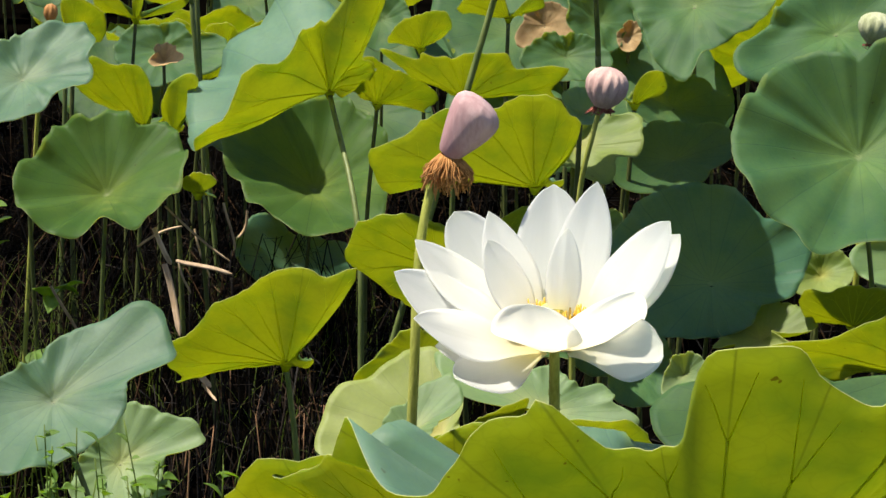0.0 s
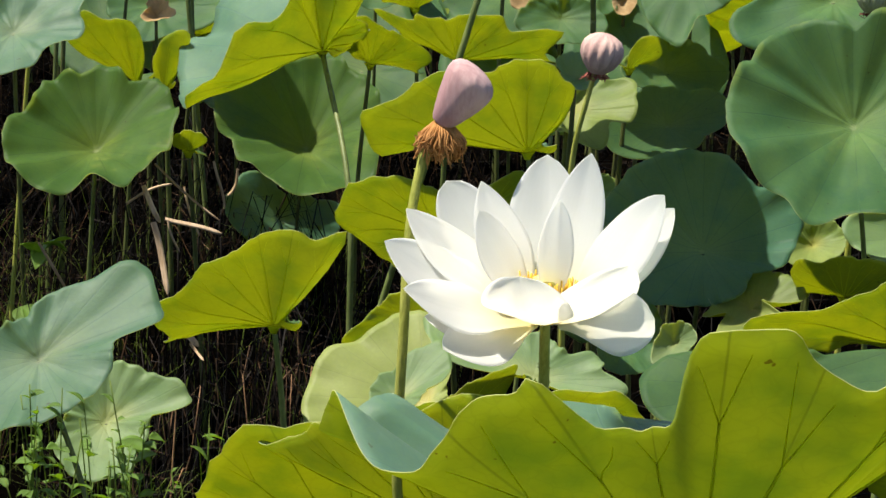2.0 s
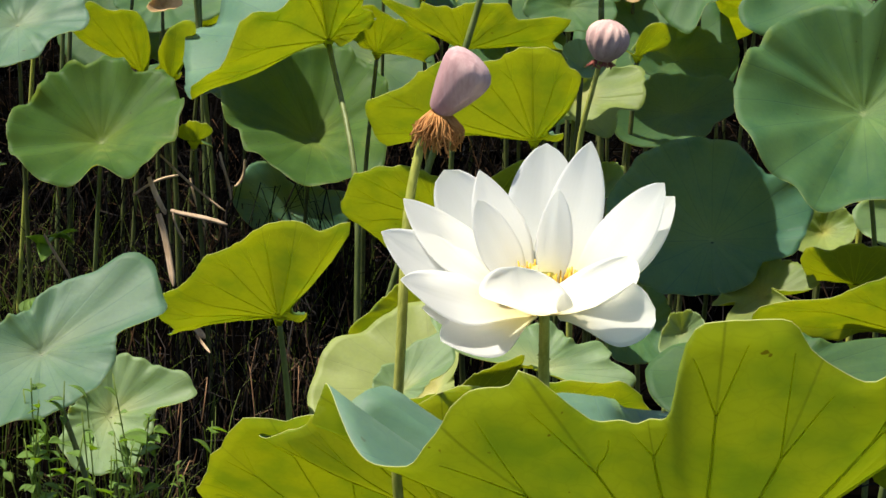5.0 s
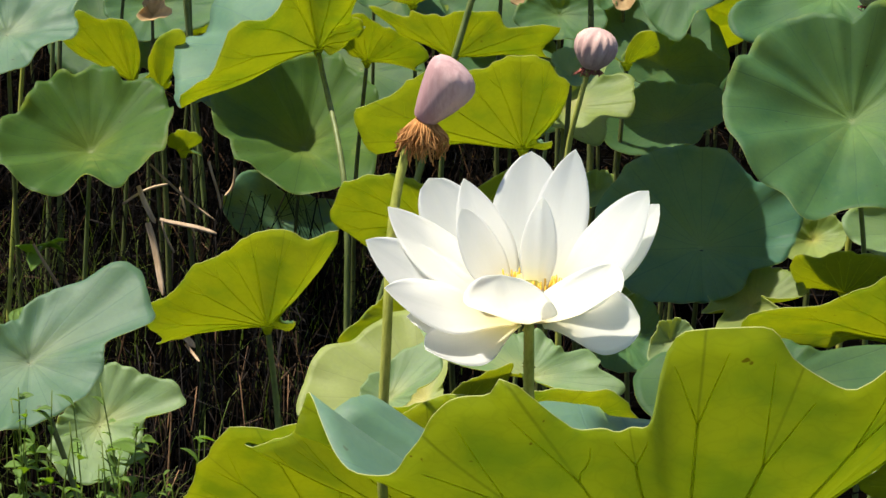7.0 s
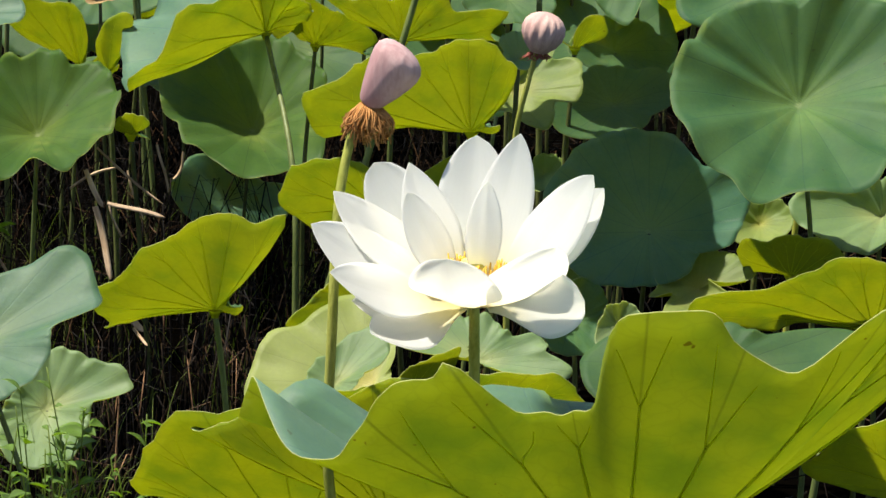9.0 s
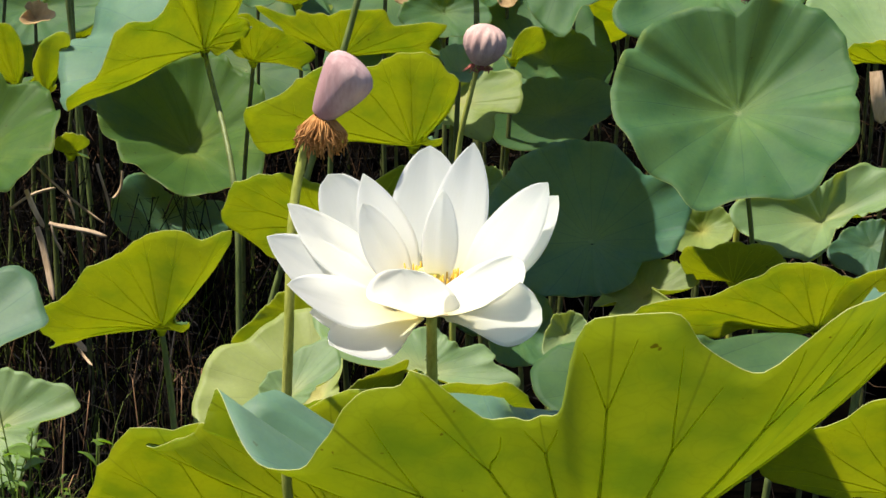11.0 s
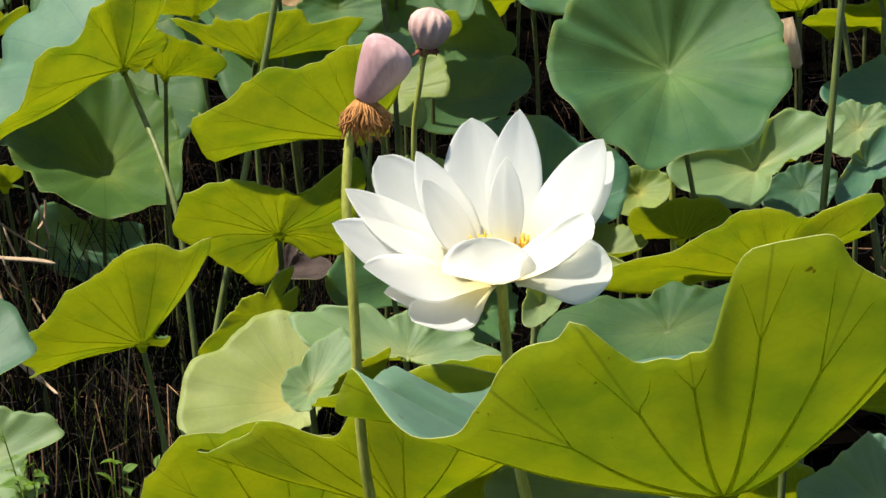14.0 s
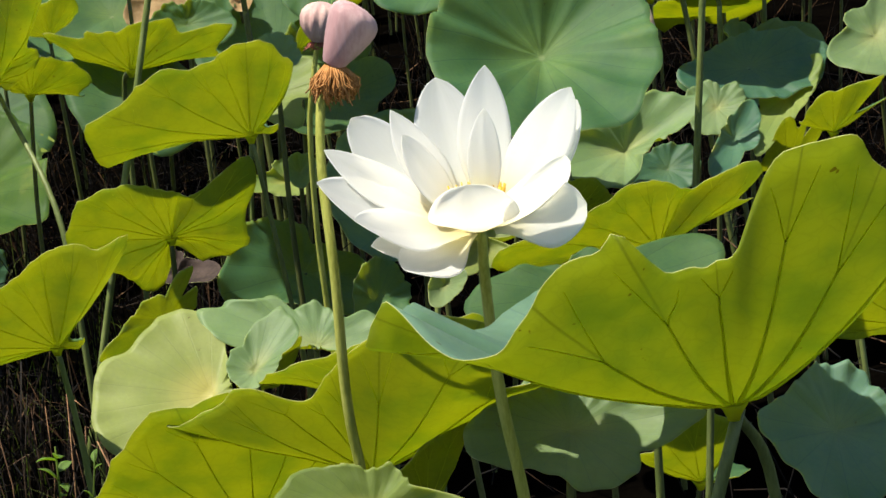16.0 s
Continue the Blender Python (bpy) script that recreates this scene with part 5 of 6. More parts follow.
def petal(parent, base, tip, width, bulge, cup, blunt, face, notch=0.0):
    """A petal from base to tip (world metres). face: the way its inner side looks; it bows out behind by bulge."""
    origin = Vector(parent.location)
    b, t = Vector(base), Vector(tip)
    along = t - b
    mid = b.lerp(t, 0.5)
    inward = Vector(face)
    inward -= along * inward.dot(along) / along.length_squared
    inward.normalize()
    ctrl = mid - inward * bulge * 2
    nu, nv = 26, 12
    top, low, uv = [], [], []
    for i in range(nu + 1):
        s = i / nu
        p = b * (1 - s) ** 2 + ctrl * 2 * s * (1 - s) + t * s * s
        d = ((ctrl - b) * (1 - s) + (t - ctrl) * s).normalized()
        side = d.cross(inward).normalized()
        nrm = side.cross(d).normalized()
        rise = min(1.0, s / 0.55)
        fall = max(0.0, s - 0.55) / 0.45
        w = width * 0.5 * (0.22 + 0.78 * rise * rise * (3 - 2 * rise)) * max(0.0, 1 - fall ** 1.9) ** (0.5 + 0.7 * blunt)
        w = max(w, 0.0004)
        for j in range(nv + 1):
            v = 2 * j / nv - 1
            crease = -0.05 * w * math.exp(-(v / 0.14) ** 2) * s
            curl = 2 * cup * w * (v * v) * (1 - 0.4 * s) + 0.05 * w * v * math.sin(4.5 * v + 7 * s + 30 * width)
            back = notch * width * max(0, s - 0.8) * math.exp(-((v - 0.35) / 0.2) ** 2)
            q = p + side * w * v + nrm * (curl + crease) - d * back
            top.append(q - origin)
            low.append(q - nrm * 0.0005 - origin)
            uv.append((0.5 + 0.5 * v, s))
    n = len(top)
    faces = []
    row = nv + 1
    for i in range(nu):
        for j in range(nv):
            a = i * row + j
            faces += [(a, a + 1, a + row + 1, a + row), (n + a + row, n + a + row + 1, n + a + 1, n + a)]
    for i in range(nu):
        a, c = i * row, i * row + nv
        faces += [(a, a + row, n + a + row, n + a), (c + row, c, n + c, n + c + row)]
    ob = mesh_object("petal", top + low, faces, [M_PETAL], parent, None, "", uv * 2)
    return ob


def lotus_flower():
    ob = thing("lotus_flower", (0.027, 0.0, GROUND_Z), "fully open white lotus flower with yellow heart on a green stalk", "flower")
    base = Vector((0.027, -0.010, 1.064))
    spec = (
        # tip, width, bulge, cup, blunt, the inner side's facing, notch
        ((-0.114, 0.004, 1.124), 0.070, 0.010, 0.10, 0.40, (0.25, -0.50, 0.82), 0),
        ((-0.098, 0.044, 1.144), 0.056, 0.006, 0.10, 0.45, (0.35, -0.55, 0.75), 0),
        ((-0.065, 0.074, 1.164), 0.066, 0.010, 0.10, 0.05, (0.30, -0.88, 0.35), 0),
        ((-0.034, 0.044, 1.172), 0.054, 0.003, 0.05, 0.55, (0.50, -0.72, 0.45), 0),
        ((-0.034, 0.000, 1.156), 0.044, 0.002, 0.03, 0.12, (0.50, -0.68, 0.52), 0),
        ((0.024, 0.108, 1.185), 0.070, 0.010, 0.10, 0.22, (0.05, -0.95, 0.30), 0),
        ((0.061, 0.062, 1.198), 0.050, 0.010, 0.12, 0.40, (-0.20, -0.95, 0.20), 0),
        ((0.033, -0.036, 1.177), 0.031, 0.005, 0.06, 0.35, (-0.05, -0.96, 0.25), 0),
        ((0.121, -0.008, 1.180), 0.060, 0.008, 0.10, 0.30, (-0.60, -0.65, 0.45), 0.2),
        ((0.132, 0.014, 1.164), 0.056, 0.010, 0.10, 0.25, (-0.55, -0.60, 0.55), 0),
        ((0.090, -0.080, 1.135), 0.076, 0.012, 0.16, 0.25, (-0.38, 0.74, 0.55), 0),
        ((0.118, -0.040, 1.080), 0.082, 0.002, 0.06, 0.02, (-0.05, 0.92, 0.40), 0),
        ((0.002, -0.082, 1.122), 0.080, 0.011, 0.06, 0.03, (0.25, 0.84, 0.46), 0),
        ((-0.094, -0.052, 1.098), 0.064, 0.008, 0.10, 0.45, (0.15, -0.42, 0.90), 0),
        ((-0.076, -0.022, 1.066), 0.046, 0.008, 0.10, 0.40, (0.10, -0.50, 0.86), 0),
        ((-0.058, -0.068, 1.052), 0.058, 0.010, 0.12, 0.20, (0.10, -0.45, 0.88), 0),
    )
    for tip, width, bulge, cup, blunt, face, notch in spec:
        d = Vector(tip) - base
        d.z = 0
        petal(ob, base + d.normalized() * 0.011, tip, width, bulge, cup, blunt, face, notch)
    origin = Vector(ob.location)
    rng = random.Random(5)
    prof = ((0.0, 0.006), (0.010, 0.010), (0.026, 0.0135), (0.036, 0.0145), (0.040, 0.0125), (0.0405, 0.0))
    v, f = [], []
    for h, r in prof:
        for k in range(16):
            w = 2 * math.pi * k / 16
            v.append(base - origin + Vector((r * math.cos(w), r * math.sin(w), h - 0.002)))
    for i in range(len(prof) - 1):
        for k in range(16):
            q = (k + 1) % 16
            f.append((i * 16 + k, i * 16 + q, i * 16 + 16 + q, i * 16 + 16 + k))
    heart = mesh_object("receptacle", v, f, [M_HEART], ob, None, "small yellow-green seed receptacle")
    v, f = [], []
    for _ in range(190):
        w, h = rng.uniform(0, 6.28), rng.uniform(0.019, 0.035)
        d = Vector((math.cos(w), math.sin(w), 0))
        lean = rng.uniform(0.004, 0.014)
        p0 = base - origin + d * 0.011 + Vector((0, 0, 0.006))
        p2 = p0 + d * lean + Vector((rng.uniform(-1, 1) * 0.004, rng.uniform(-1, 1) * 0.004, h))
        p1 = p0.lerp(p2, 0.5) + d * 0.004
        tv, tf = tube((p0, p1, p2.lerp(p1, 0.3), p2), (0.0004, 0.0004, 0.0009, 0.0007), 5)
        o = len(v)
        v += tv
        f += [tuple(o + i for i in face) for face in tf]
    mesh_object("stamen_ring", v, f, [M_STAMEN], heart, None, "ring of golden stamens")
    stalk(ob, base - origin, (0.10, 0.05, -0.05), 0.0055, rng, 0.0, mat=M_STEM_PALE, mids=((0.003, 0.006, 0.80), (0.008, 0.008, 0.70), (0.024, 0.015, 0.585), (0.055, 0.03, 0.3)))


lotus_flower()


def seed_head(name, base, axis, height, profile, mat, ribs, depth, fringe, fringe_mat, fringe_len, spread, path, label, seed, radius=0.0056, lip=0.0):
    """A seed head of a lotus: its head turned about axis, withered stamens round its neck, and its stalk along path (world metres)."""
    rng = random.Random(seed)
    foot = path[-1]
    ob = thing(name, (foot[0], foot[1], GROUND_Z), label, "seed pod", "lotus seed heads")
    origin = Vector(ob.location)
    b, ax = Vector(base) - origin, Vector(axis).normalized()
    s1 = ax.cross(Vector((0, 1, 0.2))).normalized()
    s2 = ax.cross(s1)
    v, f, n = [], [], 48
    for h, r in profile:
        for k in range(n):
            w = 2 * math.pi * k / n
            rr = r * (1 + depth * math.cos(ribs * w + 0.6 * math.sin(3 * w)) * min(1, h * 2.2) + 0.02 * noise.noise(Vector((math.cos(w) * 2, math.sin(w) * 2, h * 3 + seed))))
            v.append(b + ax * h * height + (s1 * math.cos(w) + s2 * math.sin(w)) * rr + ax * lip * r * math.cos(w))
    for i in range(len(profile) - 1):
        for k in range(n):
            q = (k + 1) % n
            f.append((i * n + k, i * n + q, (i + 1) * n + q, (i + 1) * n + k))
    pod = mesh_object("pod", v, f, [mat], ob)
    fv, ff = [], []
    for _ in range(fringe):
        w = rng.uniform(0, 6.28)
        d = Vector((math.cos(w), math.sin(w), 0))
        p0 = b + d * profile[0][1] * 0.8 + ax * 0.002
        out = d * rng.uniform(0.4, 1.0) * spread
        p1 = p0 + out * 0.7 - Vector((0, 0, 0.25 * fringe_len))
        length = fringe_len * rng.uniform(0.6, 1.1)
        p2 = p0 + out - Vector((0, 0, 0.6 * length)) + Vector((rng.uniform(-1, 1), rng.uniform(-1, 1), 0)) * 0.006
        p3 = p0 + out * rng.uniform(0.5, 1.3) - Vector((0, 0, length)) + Vector((rng.uniform(-1, 1), rng.uniform(-1, 1), rng.uniform(-0.4, 0.8))) * 0.008
        r = rng.uniform(0.0005, 0.0009)
        tv, tf = tube((p0, p1, p2, p3), (r * 0.7, r, r * 1.2, r * 0.8), 4)
        o = len(fv)
        fv += tv
        ff += [tuple(o + i for i in face) for face in tf]
    if fringe:
        mesh_object("stamen_fringe", fv, ff, [fringe_mat], pod, None, "fringe of withered brown stamens")
    pts = [Vector(p) - origin for p in path]
    stalk(ob, pts[0], pts[-1], radius, rng, 0, mat=M_STEM_PALE, mids=pts[1:-1])
    return ob


POD = ((0.0, 0.0085), (0.04, 0.0105), (0.2, 0.0145), (0.4, 0.0190), (0.6, 0.0226), (0.74, 0.0243), (0.84, 0.0238), (0.92, 0.0205), (0.97, 0.0150), (1.0, 0.008), (1.005, 0.0))
seed_head("seed_pod", (-0.0735, 0.102, 1.2095), (0.54, 0.0, 0.84), 0.060, POD, M_POD, 9, 0.018, 230, M_FRINGE, 0.034, 0.0135,
          ((-0.075, 0.102, 1.2075), (-0.0865, 0.100, 1.181), (-0.0955, 0.085, 1.118), (-0.0965, 0.070, 1.020), (-0.097, 0.075, 0.892), (-0.085, 0.08, 0.75), (-0.05, 0.08, 0.15)),
          "smooth pink-mauve lotus seed pod with brown stamen fringe", 11, 0.0047, 0.10)
BUD = ((0.0, 0.010), (0.06, 0.0145), (0.2, 0.0225), (0.4, 0.0285), (0.58, 0.0300), (0.74, 0.0280), (0.86, 0.0225), (0.94, 0.0150), (0.985, 0.007), (1.0, 0.0))
seed_head("seed_pod", (0.1225, 1.35, 1.048), (0.22, 0.0, 0.97), 0.060, BUD, M_POD_GREY, 13, 0.075, 46, M_RUST, 0.014, 0.010,
          ((0.121, 1.35, 1.047), (0.112, 1.352, 1.005), (0.098, 1.36, 0.923), (0.095, 1.38, 0.78), (0.100, 1.40, 0.636), (0.12, 1.42, 0.15)),
          "ribbed greyish-pink lotus seed pod on a slim stalk", 12, 0.0043)
RUST = ((0.0, 0.006), (0.15, 0.010), (0.4, 0.0125), (0.7, 0.012), (0.9, 0.008), (1.0, 0.0))
seed_head("seed_pod", (-0.867, 2.300, 1.015), (0.1, 0, 1), 0.034, RUST, M_FRINGE, 7, 0.10, 40, M_FRINGE, 0.018, 0.008,
          ((-0.867, 2.300, 1.015), (-0.888, 2.300, 0.895), (-0.936, 2.300, 0.150)), "small withered orange-brown lotus head on a thin stalk", 13, 0.004)
seed_head("seed_pod", (0.607, 1.950, 1.072), (0.15, 0, 1), 0.055, BUD, M_MID_POD, 13, 0.07, 20, M_RUST, 0.012, 0.008,
          ((0.607, 1.950, 1.072), (0.610, 1.950, 1.031), (0.610, 1.980, 0.150)), "ribbed grey-green lotus seed pod among the leaves", 14, 0.005)

# ---- tall bare stalks, other heads ----
def bare_stalk(top, bottom, radius, seed, rising=True, label="slim green lotus stalk rising out of view"):
    """A stalk through two places, carried on down to the ground."""
    t, b = Vector(top), Vector(bottom)
    if rising:
        t = t + (t - b).normalized() * 0.45
    foot = t + (b - t) * ((t.z - GROUND_Z + 0.05) / (t.z - b.z))
    ob = thing("lotus_stalk", (foot.x, foot.y, GROUND_Z), label, "stalk", "bare lotus stalks")
    o = Vector(ob.location)
    stalk(ob, t - o, foot - o, radius, random.Random(seed), 0.01)
    return ob



def tall_shade_leaf(upper, lower, hub, size, seed, skin=M_STEM):
    """An unseen leaf, added to cast shade, high on a stalk through two places below."""
    rng = random.Random(seed)
    u, b, h = Vector(upper), Vector(lower), Vector(hub)
    foot = u + (b - u) * ((u.z - GROUND_Z + 0.05) / (u.z - b.z))
    ob = thing("lotus_leaf", (foot.x, foot.y, GROUND_Z), "unseen lotus leaf on a tall slim stalk, added to cast shade", "leaf", "lotus leaves")
    o = Vector(ob.location)
    rim = tuple((30.0 * k, size * rng.uniform(0.85, 1.1), rng.uniform(-0.01, 0.05)) for k in range(12))
    sheet = blade(ob, rim, rng, 1.3, 0.004, 120, 14, None, False)
    sheet.location = h - o
    stalk(ob, h - o - Vector((0, 0, 0.004)), foot - o, 0.0055, rng, mat=skin, mids=(u + (h - u) * 0.3 - o, u - o, b - o))
    return ob


bare_stalk((0.850, 1.700, 1.093), (0.807, 1.700, 0.689), 0.006, 300)
bare_stalk((1.138, 2.700, 0.912), (1.163, 2.700, 0.724), 0.006, 301)
bare_stalk((1.435, 3.000, 0.848), (1.431, 3.000, 0.710), 0.005, 302)
bare_stalk((-0.937, 2.900, 1.052), (-0.942, 2.900, 0.925), 0.005, 303)
bare_stalk((-0.720, 3.300, 1.016), (-0.713, 3.300, 0.840), 0.006, 304)
bare_stalk((0.144, -0.335, 0.971), (0.123, -0.335, 0.900), 0.006, 305, False)
bare_stalk((0.290, 0.350, 0.844), (0.287, 0.350, 0.640), 0.005, 306, False)
bare_stalk((0.442, 0.600, 0.728), (0.422, 0.600, 0.541), 0.005, 307, False)
bare_stalk((0.081, 1.900, 0.842), (0.078, 1.900, 0.798), 0.004, 308, False)
bare_stalk((0.257, 1.300, 0.689), (0.254, 1.300, 0.636), 0.005, 309, False)
bare_stalk((0.884, 1.200, 0.540), (0.889, 1.200, 0.462), 0.005, 310, False)
tall_shade_leaf((-0.039, 2.050, 1.113), (-0.082, 2.050, 0.947), (0.01, 1.78, 1.27), 0.20, 900)
tall_shade_leaf((1.330, 3.000, 0.782), (1.330, 3.000, 0.697), (1.15, 2.85, 1.25), 0.26, 901)
tall_shade_leaf((-0.725, 3.200, 0.950), (-0.715, 3.200, 0.854), (-0.8, 2.86, 1.24), 0.14, 902)
# both leaf and stalk are added here, to shade the leaf below
tall_shade_leaf((0.163, 2.420, 0.975), (0.168, 2.420, 0.878), (0.14, 2.36, 1.22), 0.14, 903, M_STEM_SHADED)

# ---- dry reeds ----
def dry_reed(a, b, width, seed):
    """A flat broken piece of reed leaf between two places."""
    rng = random.Random(seed)
    a, b = Vector(a), Vector(b)
    d = (b - a).normalized()
    side = d.cross(Vector((-0.3, -0.6, 0.75))).normalized()
    nrm = side.cross(d)
    ob = thing("dry_reed", a.lerp(b, 0.5), "broken dry tan reed blade leaning in the litter", "reed", "dry reeds")
    o = Vector(ob.location)
    v, f, n = [], [], 12
    for i in range(n + 1):
        s = i / n
        p = a.lerp(b, s) + nrm * (0.012 * math.sin(3 * s + seed)) - o
        w = width * 0.5 * (0.75 + 0.25 * math.sin(2.5 * s + 0.4)) * (1 if i < n else 0.3)
        for u, lift in ((-1, 0.0), (-0.4, 0.003), (0, 0.0), (0.4, 0.003), (1, 0.0)):
            v.append(p + side * w * u + nrm * lift)
        for u in (1, -1):
            v.append(p + side * w * u - nrm * 0.0015)
        if i:
            q = (i - 1) * 7
            for k in range(7):
                m = (k + 1) % 7
                f.append((q + k, q + m, q + 7 + m, q + 7 + k))
    mesh_object("blade", v, f, [M_REED], ob)
    low = min(a, b, key=lambda p: p.z) - o
    foot = Vector((low.x + rng.uniform(-0.05, 0.05), low.y + rng.uniform(0.02, 0.08), GROUND_Z - 0.04 - o.z))
    bend = low.lerp(foot, 0.5) + Vector((rng.uniform(-0.02, 0.02), 0.01, 0))
    line = bezier((low, bend, foot), 5)
    v, f = tube(line, [0.0016] * len(line), 6)
    mesh_object("stem", v, f, [M_LITTER], ob)


# wide piece that stands in for a curled tan dried leaf, not a reed
dry_reed((0.862, 2.100, 0.930), (0.880, 2.100, 0.835), 0.026, 415)
dry_reed((-0.574, 1.750, 0.689), (-0.542, 1.750, 0.573), 0.011, 400)
dry_reed((-0.557, 1.800, 0.692), (-0.465, 1.800, 0.660), 0.008, 401)
dry_reed((-0.611, 1.900, 0.718), (-0.581, 1.900, 0.655), 0.009, 402)
dry_reed((-0.537, 1.700, 0.711), (-0.522, 1.700, 0.654), 0.003, 403)
dry_reed((-0.498, 2.000, 0.748), (-0.487, 2.000, 0.658), 0.004, 404)
dry_reed((-0.600, 1.950, 0.746), (-0.484, 1.950, 0.653), 0.004, 405)
dry_reed((-0.498, 1.700, 0.502), (-0.477, 1.700, 0.474), 0.005, 406)
dry_reed((-0.537, 2.200, 0.503), (-0.493, 2.200, 0.407), 0.004, 407)
dry_reed((-0.690, 2.200, 0.614), (-0.601, 2.200, 0.650), 0.004, 408)
dry_reed((-0.566, 2.100, 0.675), (-0.540, 2.100, 0.582), 0.004, 409)
dry_reed((-0.790, 1.900, 0.610), (-0.742, 1.900, 0.522), 0.005, 410)
dry_reed((-0.511, 2.500, 0.621), (-0.539, 2.500, 0.568), 0.006, 411)
dry_reed((-0.556, 1.900, 0.490), (-0.511, 1.900, 0.436), 0.012, 412)
dry_reed((-1.000, 2.800, 0.594), (-0.976, 2.800, 0.522), 0.006, 414)

# ---- weeds at the water's edge ----
def weed_leaf_mesh():
    v, f, n = [], [], 8
    for i in range(n + 1):
        s = i / n
        w = 0.34 * math.sin(math.pi * min(1, s * 0.96 + 0.04)) ** 0.9 * (1 - 0.35 * s)
        z = 0.16 * math.sin(2.2 * s) - 0.05 * s
        for u in (-1, -0.5, 0, 0.5, 1):
            v.append((s, u * w, z + 0.10 * abs(u) * w * 4 - 0.01))
        for u in (1, -1):
            v.append((s, u * w * 0.96, z + 0.09 * abs(u) * w * 4 - 0.03))
        if i:
            q = (i - 1) * 7
            for k in range(7):
                m = (k + 1) % 7
                f.append((q + k, q + m, q + 7 + m, q + 7 + k))
    me = bpy.data.meshes.new("leaf")
    me.from_pydata(v, [], f)
    me.materials.append(M_WEED)
    me.polygons.foreach_set("use_smooth", [True] * len(me.polygons))
    return me


WEED_LEAF = weed_leaf_mesh()


def weed(x, y, height, size, leaves, seed):
    rng = random.Random(seed)
    ob = thing("weed", (x, y, GROUND_Z), "leafy green waterside weed with pointed leaves", "weed", "weeds")
    top = Vector((rng.uniform(-0.08, 0.08), rng.uniform(-0.05, 0.05), height))
    line = bezier([top, top * 0.6 + Vector((rng.uniform(-0.02, 0.02), 0, 0)), Vector((0, 0, 0.2 * height)), Vector((0, 0, -0.03))], 5)
    v, f = tube(line, [0.0009 + 0.0010 * i / len(line) for i in range(len(line))], 6)
    mesh_object("stem", v, f, [M_GRASS], ob)
    for k in range(leaves):
        s = rng.random() ** 1.2 * 0.75 * (len(line) - 2)
        i = int(s)
        p = line[i].lerp(line[i + 1], s - i)
        leaf = new("leaf", WEED_LEAF)
        leaf.parent = ob
        c = size * rng.uniform(0.6, 1.15)
        leaf.matrix_local = Matrix.Translation(p) @ Euler((rng.uniform(-0.5, 0.5), rng.uniform(-0.7, 0.5), rng.uniform(0, 6.28))).to_matrix().to_4x4() @ Matrix.Diagonal((c, c, c, 1))


rng_weed = random.Random(31)
for k in range(20):
    y_weed = rng_weed.uniform(0.72, 1.15)
    weed(-0.208 * (y_weed + 1.9) + rng_weed.uniform(-0.02, 0.15), y_weed, rng_weed.uniform(0.22, 0.40), rng_weed.uniform(0.018, 0.032), rng_weed.randint(12, 20), 660 + k)
for x_weed, y_weed, tall in ((-0.94, 2.05, 0.42), (-0.99, 1.95, 0.46), (-0.90, 2.15, 0.36), (-1.02, 2.2, 0.5)):
    weed(x_weed, y_weed, tall, 0.075, 9, int(1000 * tall))
weed(-0.584, 0.800, 0.452, 0.026, 14, 600)
weed(-0.526, 0.720, 0.461, 0.020, 15, 601)
weed(-0.496, 0.780, 0.485, 0.013, 16, 602)
weed(-0.461, 0.800, 0.491, 0.026, 17, 603)
weed(-0.427, 0.850, 0.495, 0.020, 18, 604)
weed(-0.410, 0.700, 0.481, 0.013, 14, 605)
weed(-0.387, 0.950, 0.418, 0.026, 15, 606)
weed(-0.334, 0.800, 0.442, 0.020, 16, 607)
weed(-0.570, 0.700, 0.437, 0.013, 17, 608)
weed(-0.498, 0.680, 0.441, 0.026, 18, 609)
weed(-0.373, 0.750, 0.421, 0.020, 14, 610)
weed(-0.454, 0.700, 0.428, 0.013, 15, 611)
weed(-0.405, 0.800, 0.479, 0.026, 16, 612)
weed(-0.584, 0.900, 0.456, 0.020, 17, 613)
weed(-0.427, 0.700, 0.451, 0.013, 18, 614)
weed(-0.567, 0.750, 0.448, 0.026, 14, 615)
weed(-0.383, 0.720, 0.468, 0.020, 15, 616)
weed(-0.475, 0.740, 0.464, 0.013, 16, 617)
weed(-0.540, 0.790, 0.502, 0.026, 17, 618)
weed(-0.405, 1.150, 0.330, 0.055, 5, 640)
weed(-0.470, 1.100, 0.330, 0.050, 6, 641)
weed(-0.562, 0.793, 0.505, 0.020, 18, 619)
weed(-0.379, 0.949, 0.354, 0.013, 14, 620)
weed(-0.534, 0.739, 0.460, 0.026, 15, 621)
weed(-0.541, 0.712, 0.527, 0.020, 16, 622)


# ---- grass and litter ----
def scattered(name, label, category, mat, count, seed, make):
    rng = random.Random(seed)
    v, f = [], []
    for _ in range(count):
        tv, tf = make(rng)
        o = len(v)
        v += tv
        f += [tuple(o + i for i in face) for face in tf]
    ob = mesh_object(name, v, f, [mat])
    return tagged(ob, label, category, kind="stuff")


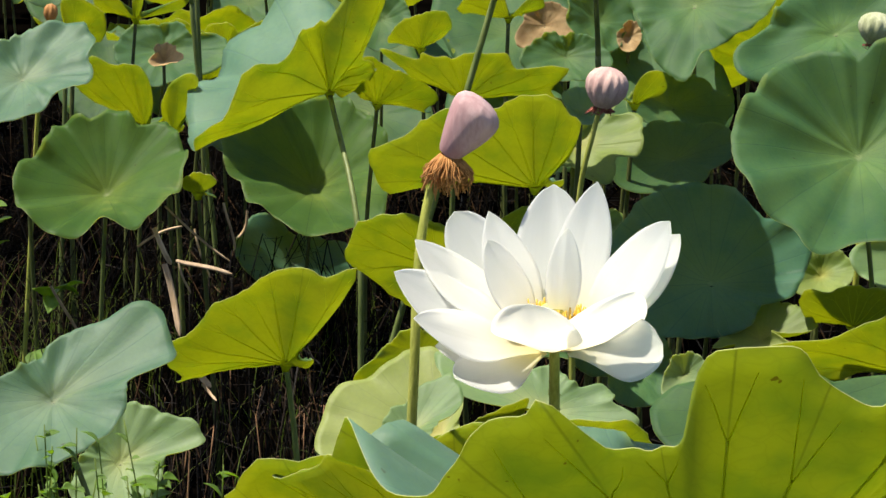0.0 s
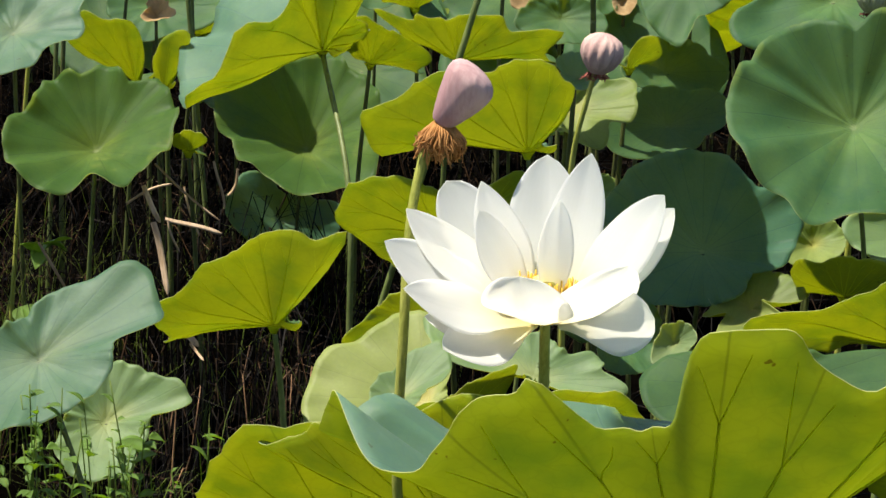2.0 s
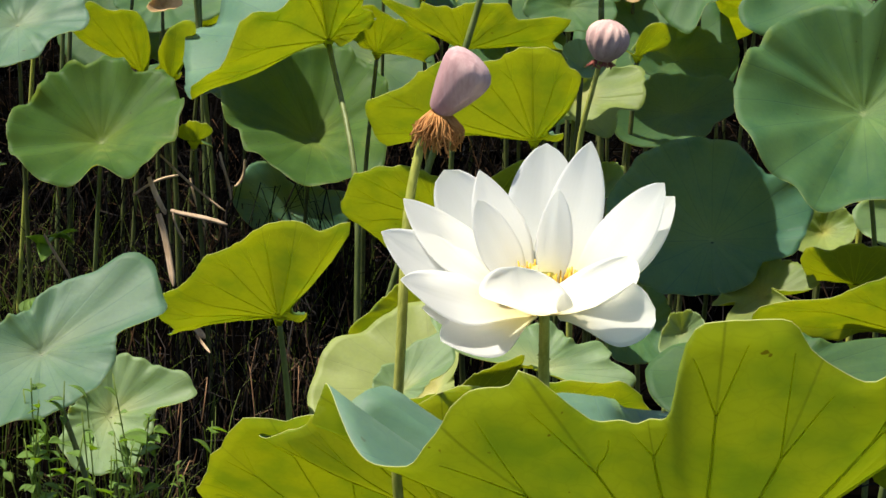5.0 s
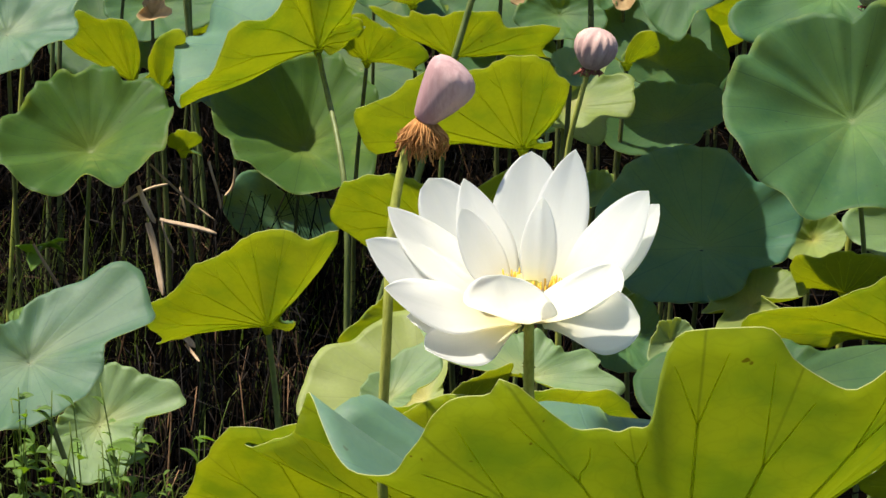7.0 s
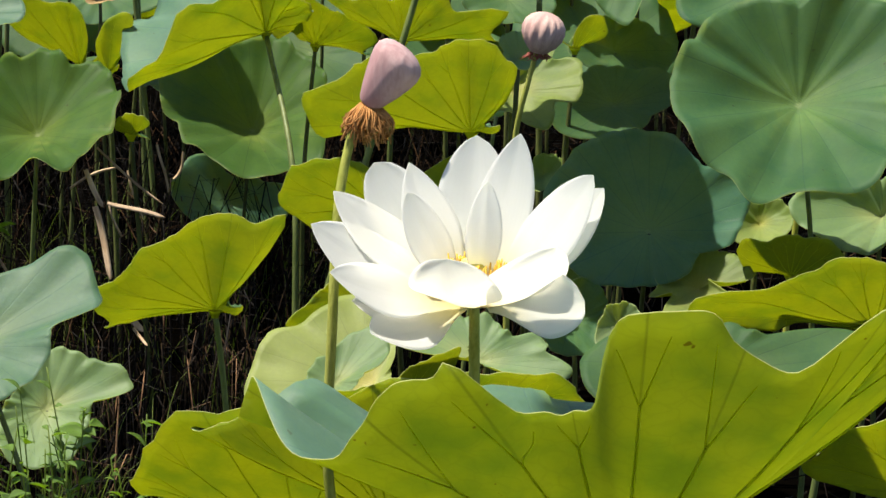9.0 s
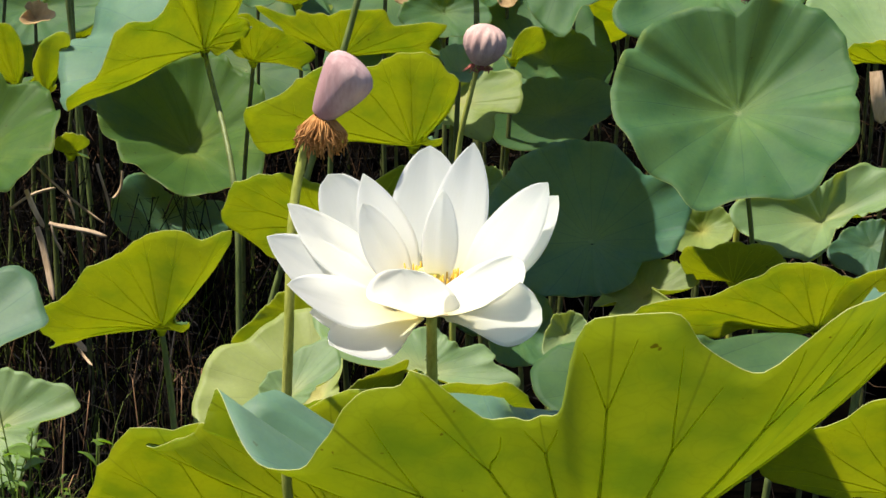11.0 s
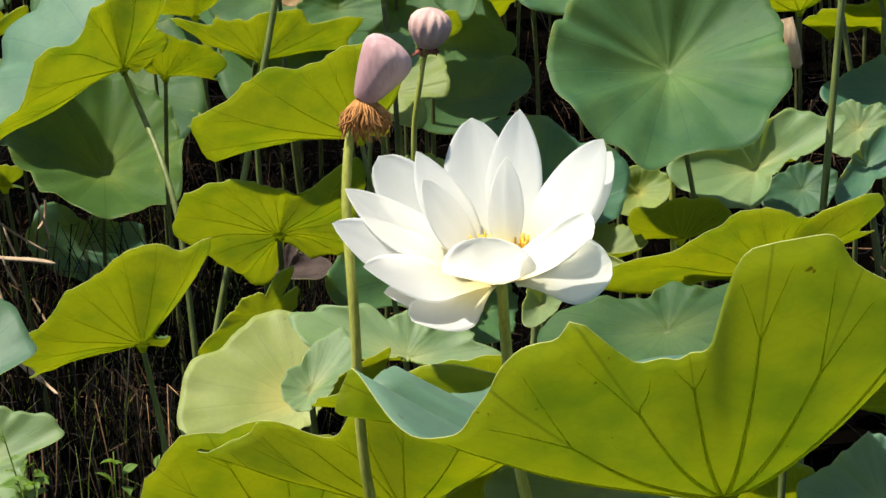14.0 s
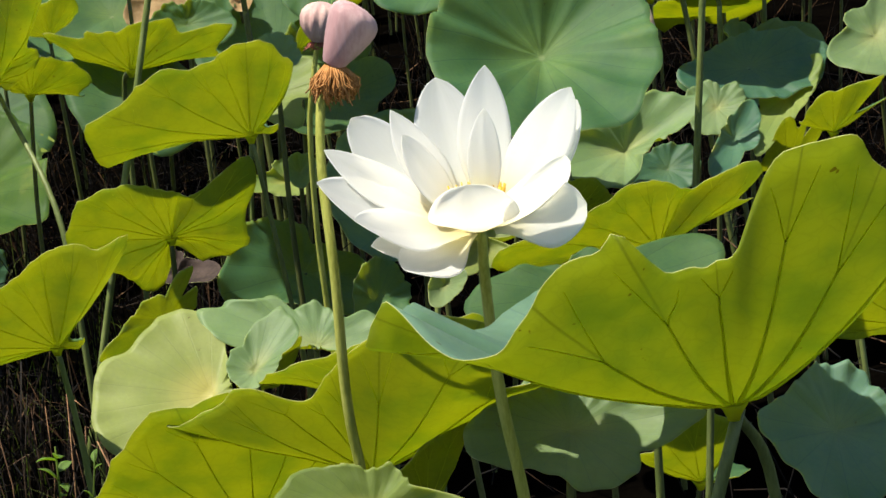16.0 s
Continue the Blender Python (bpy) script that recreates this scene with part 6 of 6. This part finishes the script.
def grass_blade(rng):
    pick = rng.random()
    if pick < 0.42:
        y = rng.uniform(0.55, 1.25)
        x = -0.19 * (y + 1.9) + abs(rng.gauss(0, 0.10))
        h = rng.uniform(0.12, 0.44)
    elif pick < 0.72:
        x, y = rng.uniform(-1.25, 0.0), rng.uniform(1.3, 3.2)
        h = rng.uniform(0.15, 0.48)
    else:
        x, y = rng.gauss(-0.98, 0.11), rng.gauss(2.0, 0.3)
        h = rng.uniform(0.2, 0.52)
    w = rng.uniform(0.0007, 0.0019)
    lean = Vector((rng.gauss(0, 0.34), rng.gauss(0, 0.25), 0)) * h
    droop = rng.uniform(0.05, 0.45)
    a = rng.uniform(0, 3.14)
    side = Vector((math.cos(a), math.sin(a), 0)) * w
    v, f, n = [], [], 7
    for i in range(n + 1):
        s = i / n
        p = Vector((x, y, GROUND_Z - 0.03 + h * s * (1 - droop * s**3))) + lean * s**2.2
        k = side * (1 - 0.9 * s)
        v += [p - k, p + k, p + Vector((-side.y, side.x, 0)) * 0.5 * (1 - s)]
        if i:
            b = 3 * i - 3
            f += [(b, b + 1, b + 4, b + 3), (b + 1, b + 2, b + 5, b + 4), (b + 2, b, b + 3, b + 5)]
    return v, f


def litter_stick(rng):
    x, y = rng.uniform(-1.9, 2.2), 0.2 + 5.5 * rng.random() ** 0.8
    length = rng.uniform(0.03, 0.22)
    flat = rng.random()
    d = Vector((rng.gauss(0, 1), rng.gauss(0, 1), abs(rng.gauss(0, 0.35 if flat < 0.7 else 1.6)))).normalized()
    p = Vector((x, y, GROUND_Z + rng.uniform(0.0, 0.12)))
    r = rng.uniform(0.0006, 0.0022)
    q = p + d * length
    m = p.lerp(q, 0.5) + Vector((rng.gauss(0, 0.12) * length, rng.gauss(0, 0.12) * length, rng.gauss(0, 0.10) * length))
    return tube((p, m, q), (r, r * 0.9, r * 0.5), 5)


def thicket_stick(rng):
    """A thin dead stem of the undergrowth, standing or leaning."""
    if rng.random() < 0.6:
        x, y = rng.uniform(-1.5, 0.15), rng.uniform(1.35, 4.2)
    else:
        x, y = rng.uniform(-1.6, 2.4), rng.uniform(2.4, 6.0)
    h = rng.uniform(0.06, 0.40) * (1.0 if y > 1.9 else 0.7)
    lean = Vector((rng.gauss(0, 0.35), rng.gauss(0, 0.35), 1)).normalized()
    p = Vector((x, y, GROUND_Z - 0.03))
    q = p + lean * h
    m = p.lerp(q, 0.55) + Vector((rng.gauss(0, 0.10), rng.gauss(0, 0.10), 0)) * h
    e = q + Vector((rng.gauss(0, 0.3), rng.gauss(0, 0.3), -0.1)) * h * 0.4
    r = rng.uniform(0.0006, 0.0020)
    return tube((p, m, q, e), (r, r, r * 0.8, r * 0.4), 4)


def brown_stem(rng):
    """A dead brown stem at the edge of the leaves, its sunlit tone set by colour."""
    x, y = rng.uniform(-0.62, -0.16), rng.uniform(1.45, 2.3)
    h = rng.uniform(0.10, 0.30)
    p = Vector((x, y, GROUND_Z - 0.02))
    q = p + Vector((rng.gauss(0, 0.16), rng.gauss(0, 0.12), 1)) * h
    m = p.lerp(q, 0.5) + Vector((rng.gauss(0, 0.03), 0, 0)) * h
    r = rng.uniform(0.0007, 0.0017)
    e = q + Vector((rng.gauss(0, 0.5), rng.gauss(0, 0.3), rng.uniform(-0.6, 0.3))) * h * 0.3
    return tube((p, m, q, e), (r, r, r * 0.8, r * 0.4), 5)


scattered("dry_stems", "upright brown dead stems, a few coloured bright as if sunlit", "dead stems", M_STICK, 170, 24, brown_stem)
scattered("undergrowth", "dense brown thicket of thin dead stems, darkened for the shade", "undergrowth", M_THICKET, 4200, 23, thicket_stick)
scattered("grass", "thin green grass blades standing among the leaves", "grass", M_GRASS, 1000, 21, grass_blade)
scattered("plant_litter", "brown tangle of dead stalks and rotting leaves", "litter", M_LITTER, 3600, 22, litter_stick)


# ---- the pond of lotus leaves farther off ----
def far_leaf(x, y, z, size, seed):
    rng = random.Random(seed)
    tilt = rng.choice((-1, 1, 1)) * rng.uniform(0.3, 0.9)
    ph = rng.uniform(0, 6.28)
    rim = []
    for k in range(12):
        a = 30.0 * k
        r = size * (0.9 + 0.12 * math.sin(2 * radians(a) + ph) + rng.uniform(-0.07, 0.07))
        rise = tilt * math.sin(radians(a)) * r + 0.15 * r + rng.uniform(-0.02, 0.02)
        rim.append((a, r, rise))
    lotus_leaf((x, y, z), tuple(rim), "lotus leaf farther back in the crowded pond", seed, ribs=False, fine=False, wave=0.006)


rng_far = random.Random(77)
for row in range(8):
    y = 3.45 + row * 0.72
    half = 0.27 * (y + 1.9) + 0.5
    count = int(2 * half / 0.21)
    for k in range(count):
        x = -half + 2 * half * (k + rng_far.random()) / count
        far_leaf(x, y + rng_far.uniform(-0.3, 0.3), rng_far.uniform(0.62, 0.92), rng_far.uniform(0.13, 0.2), 500 + row * 40 + k)
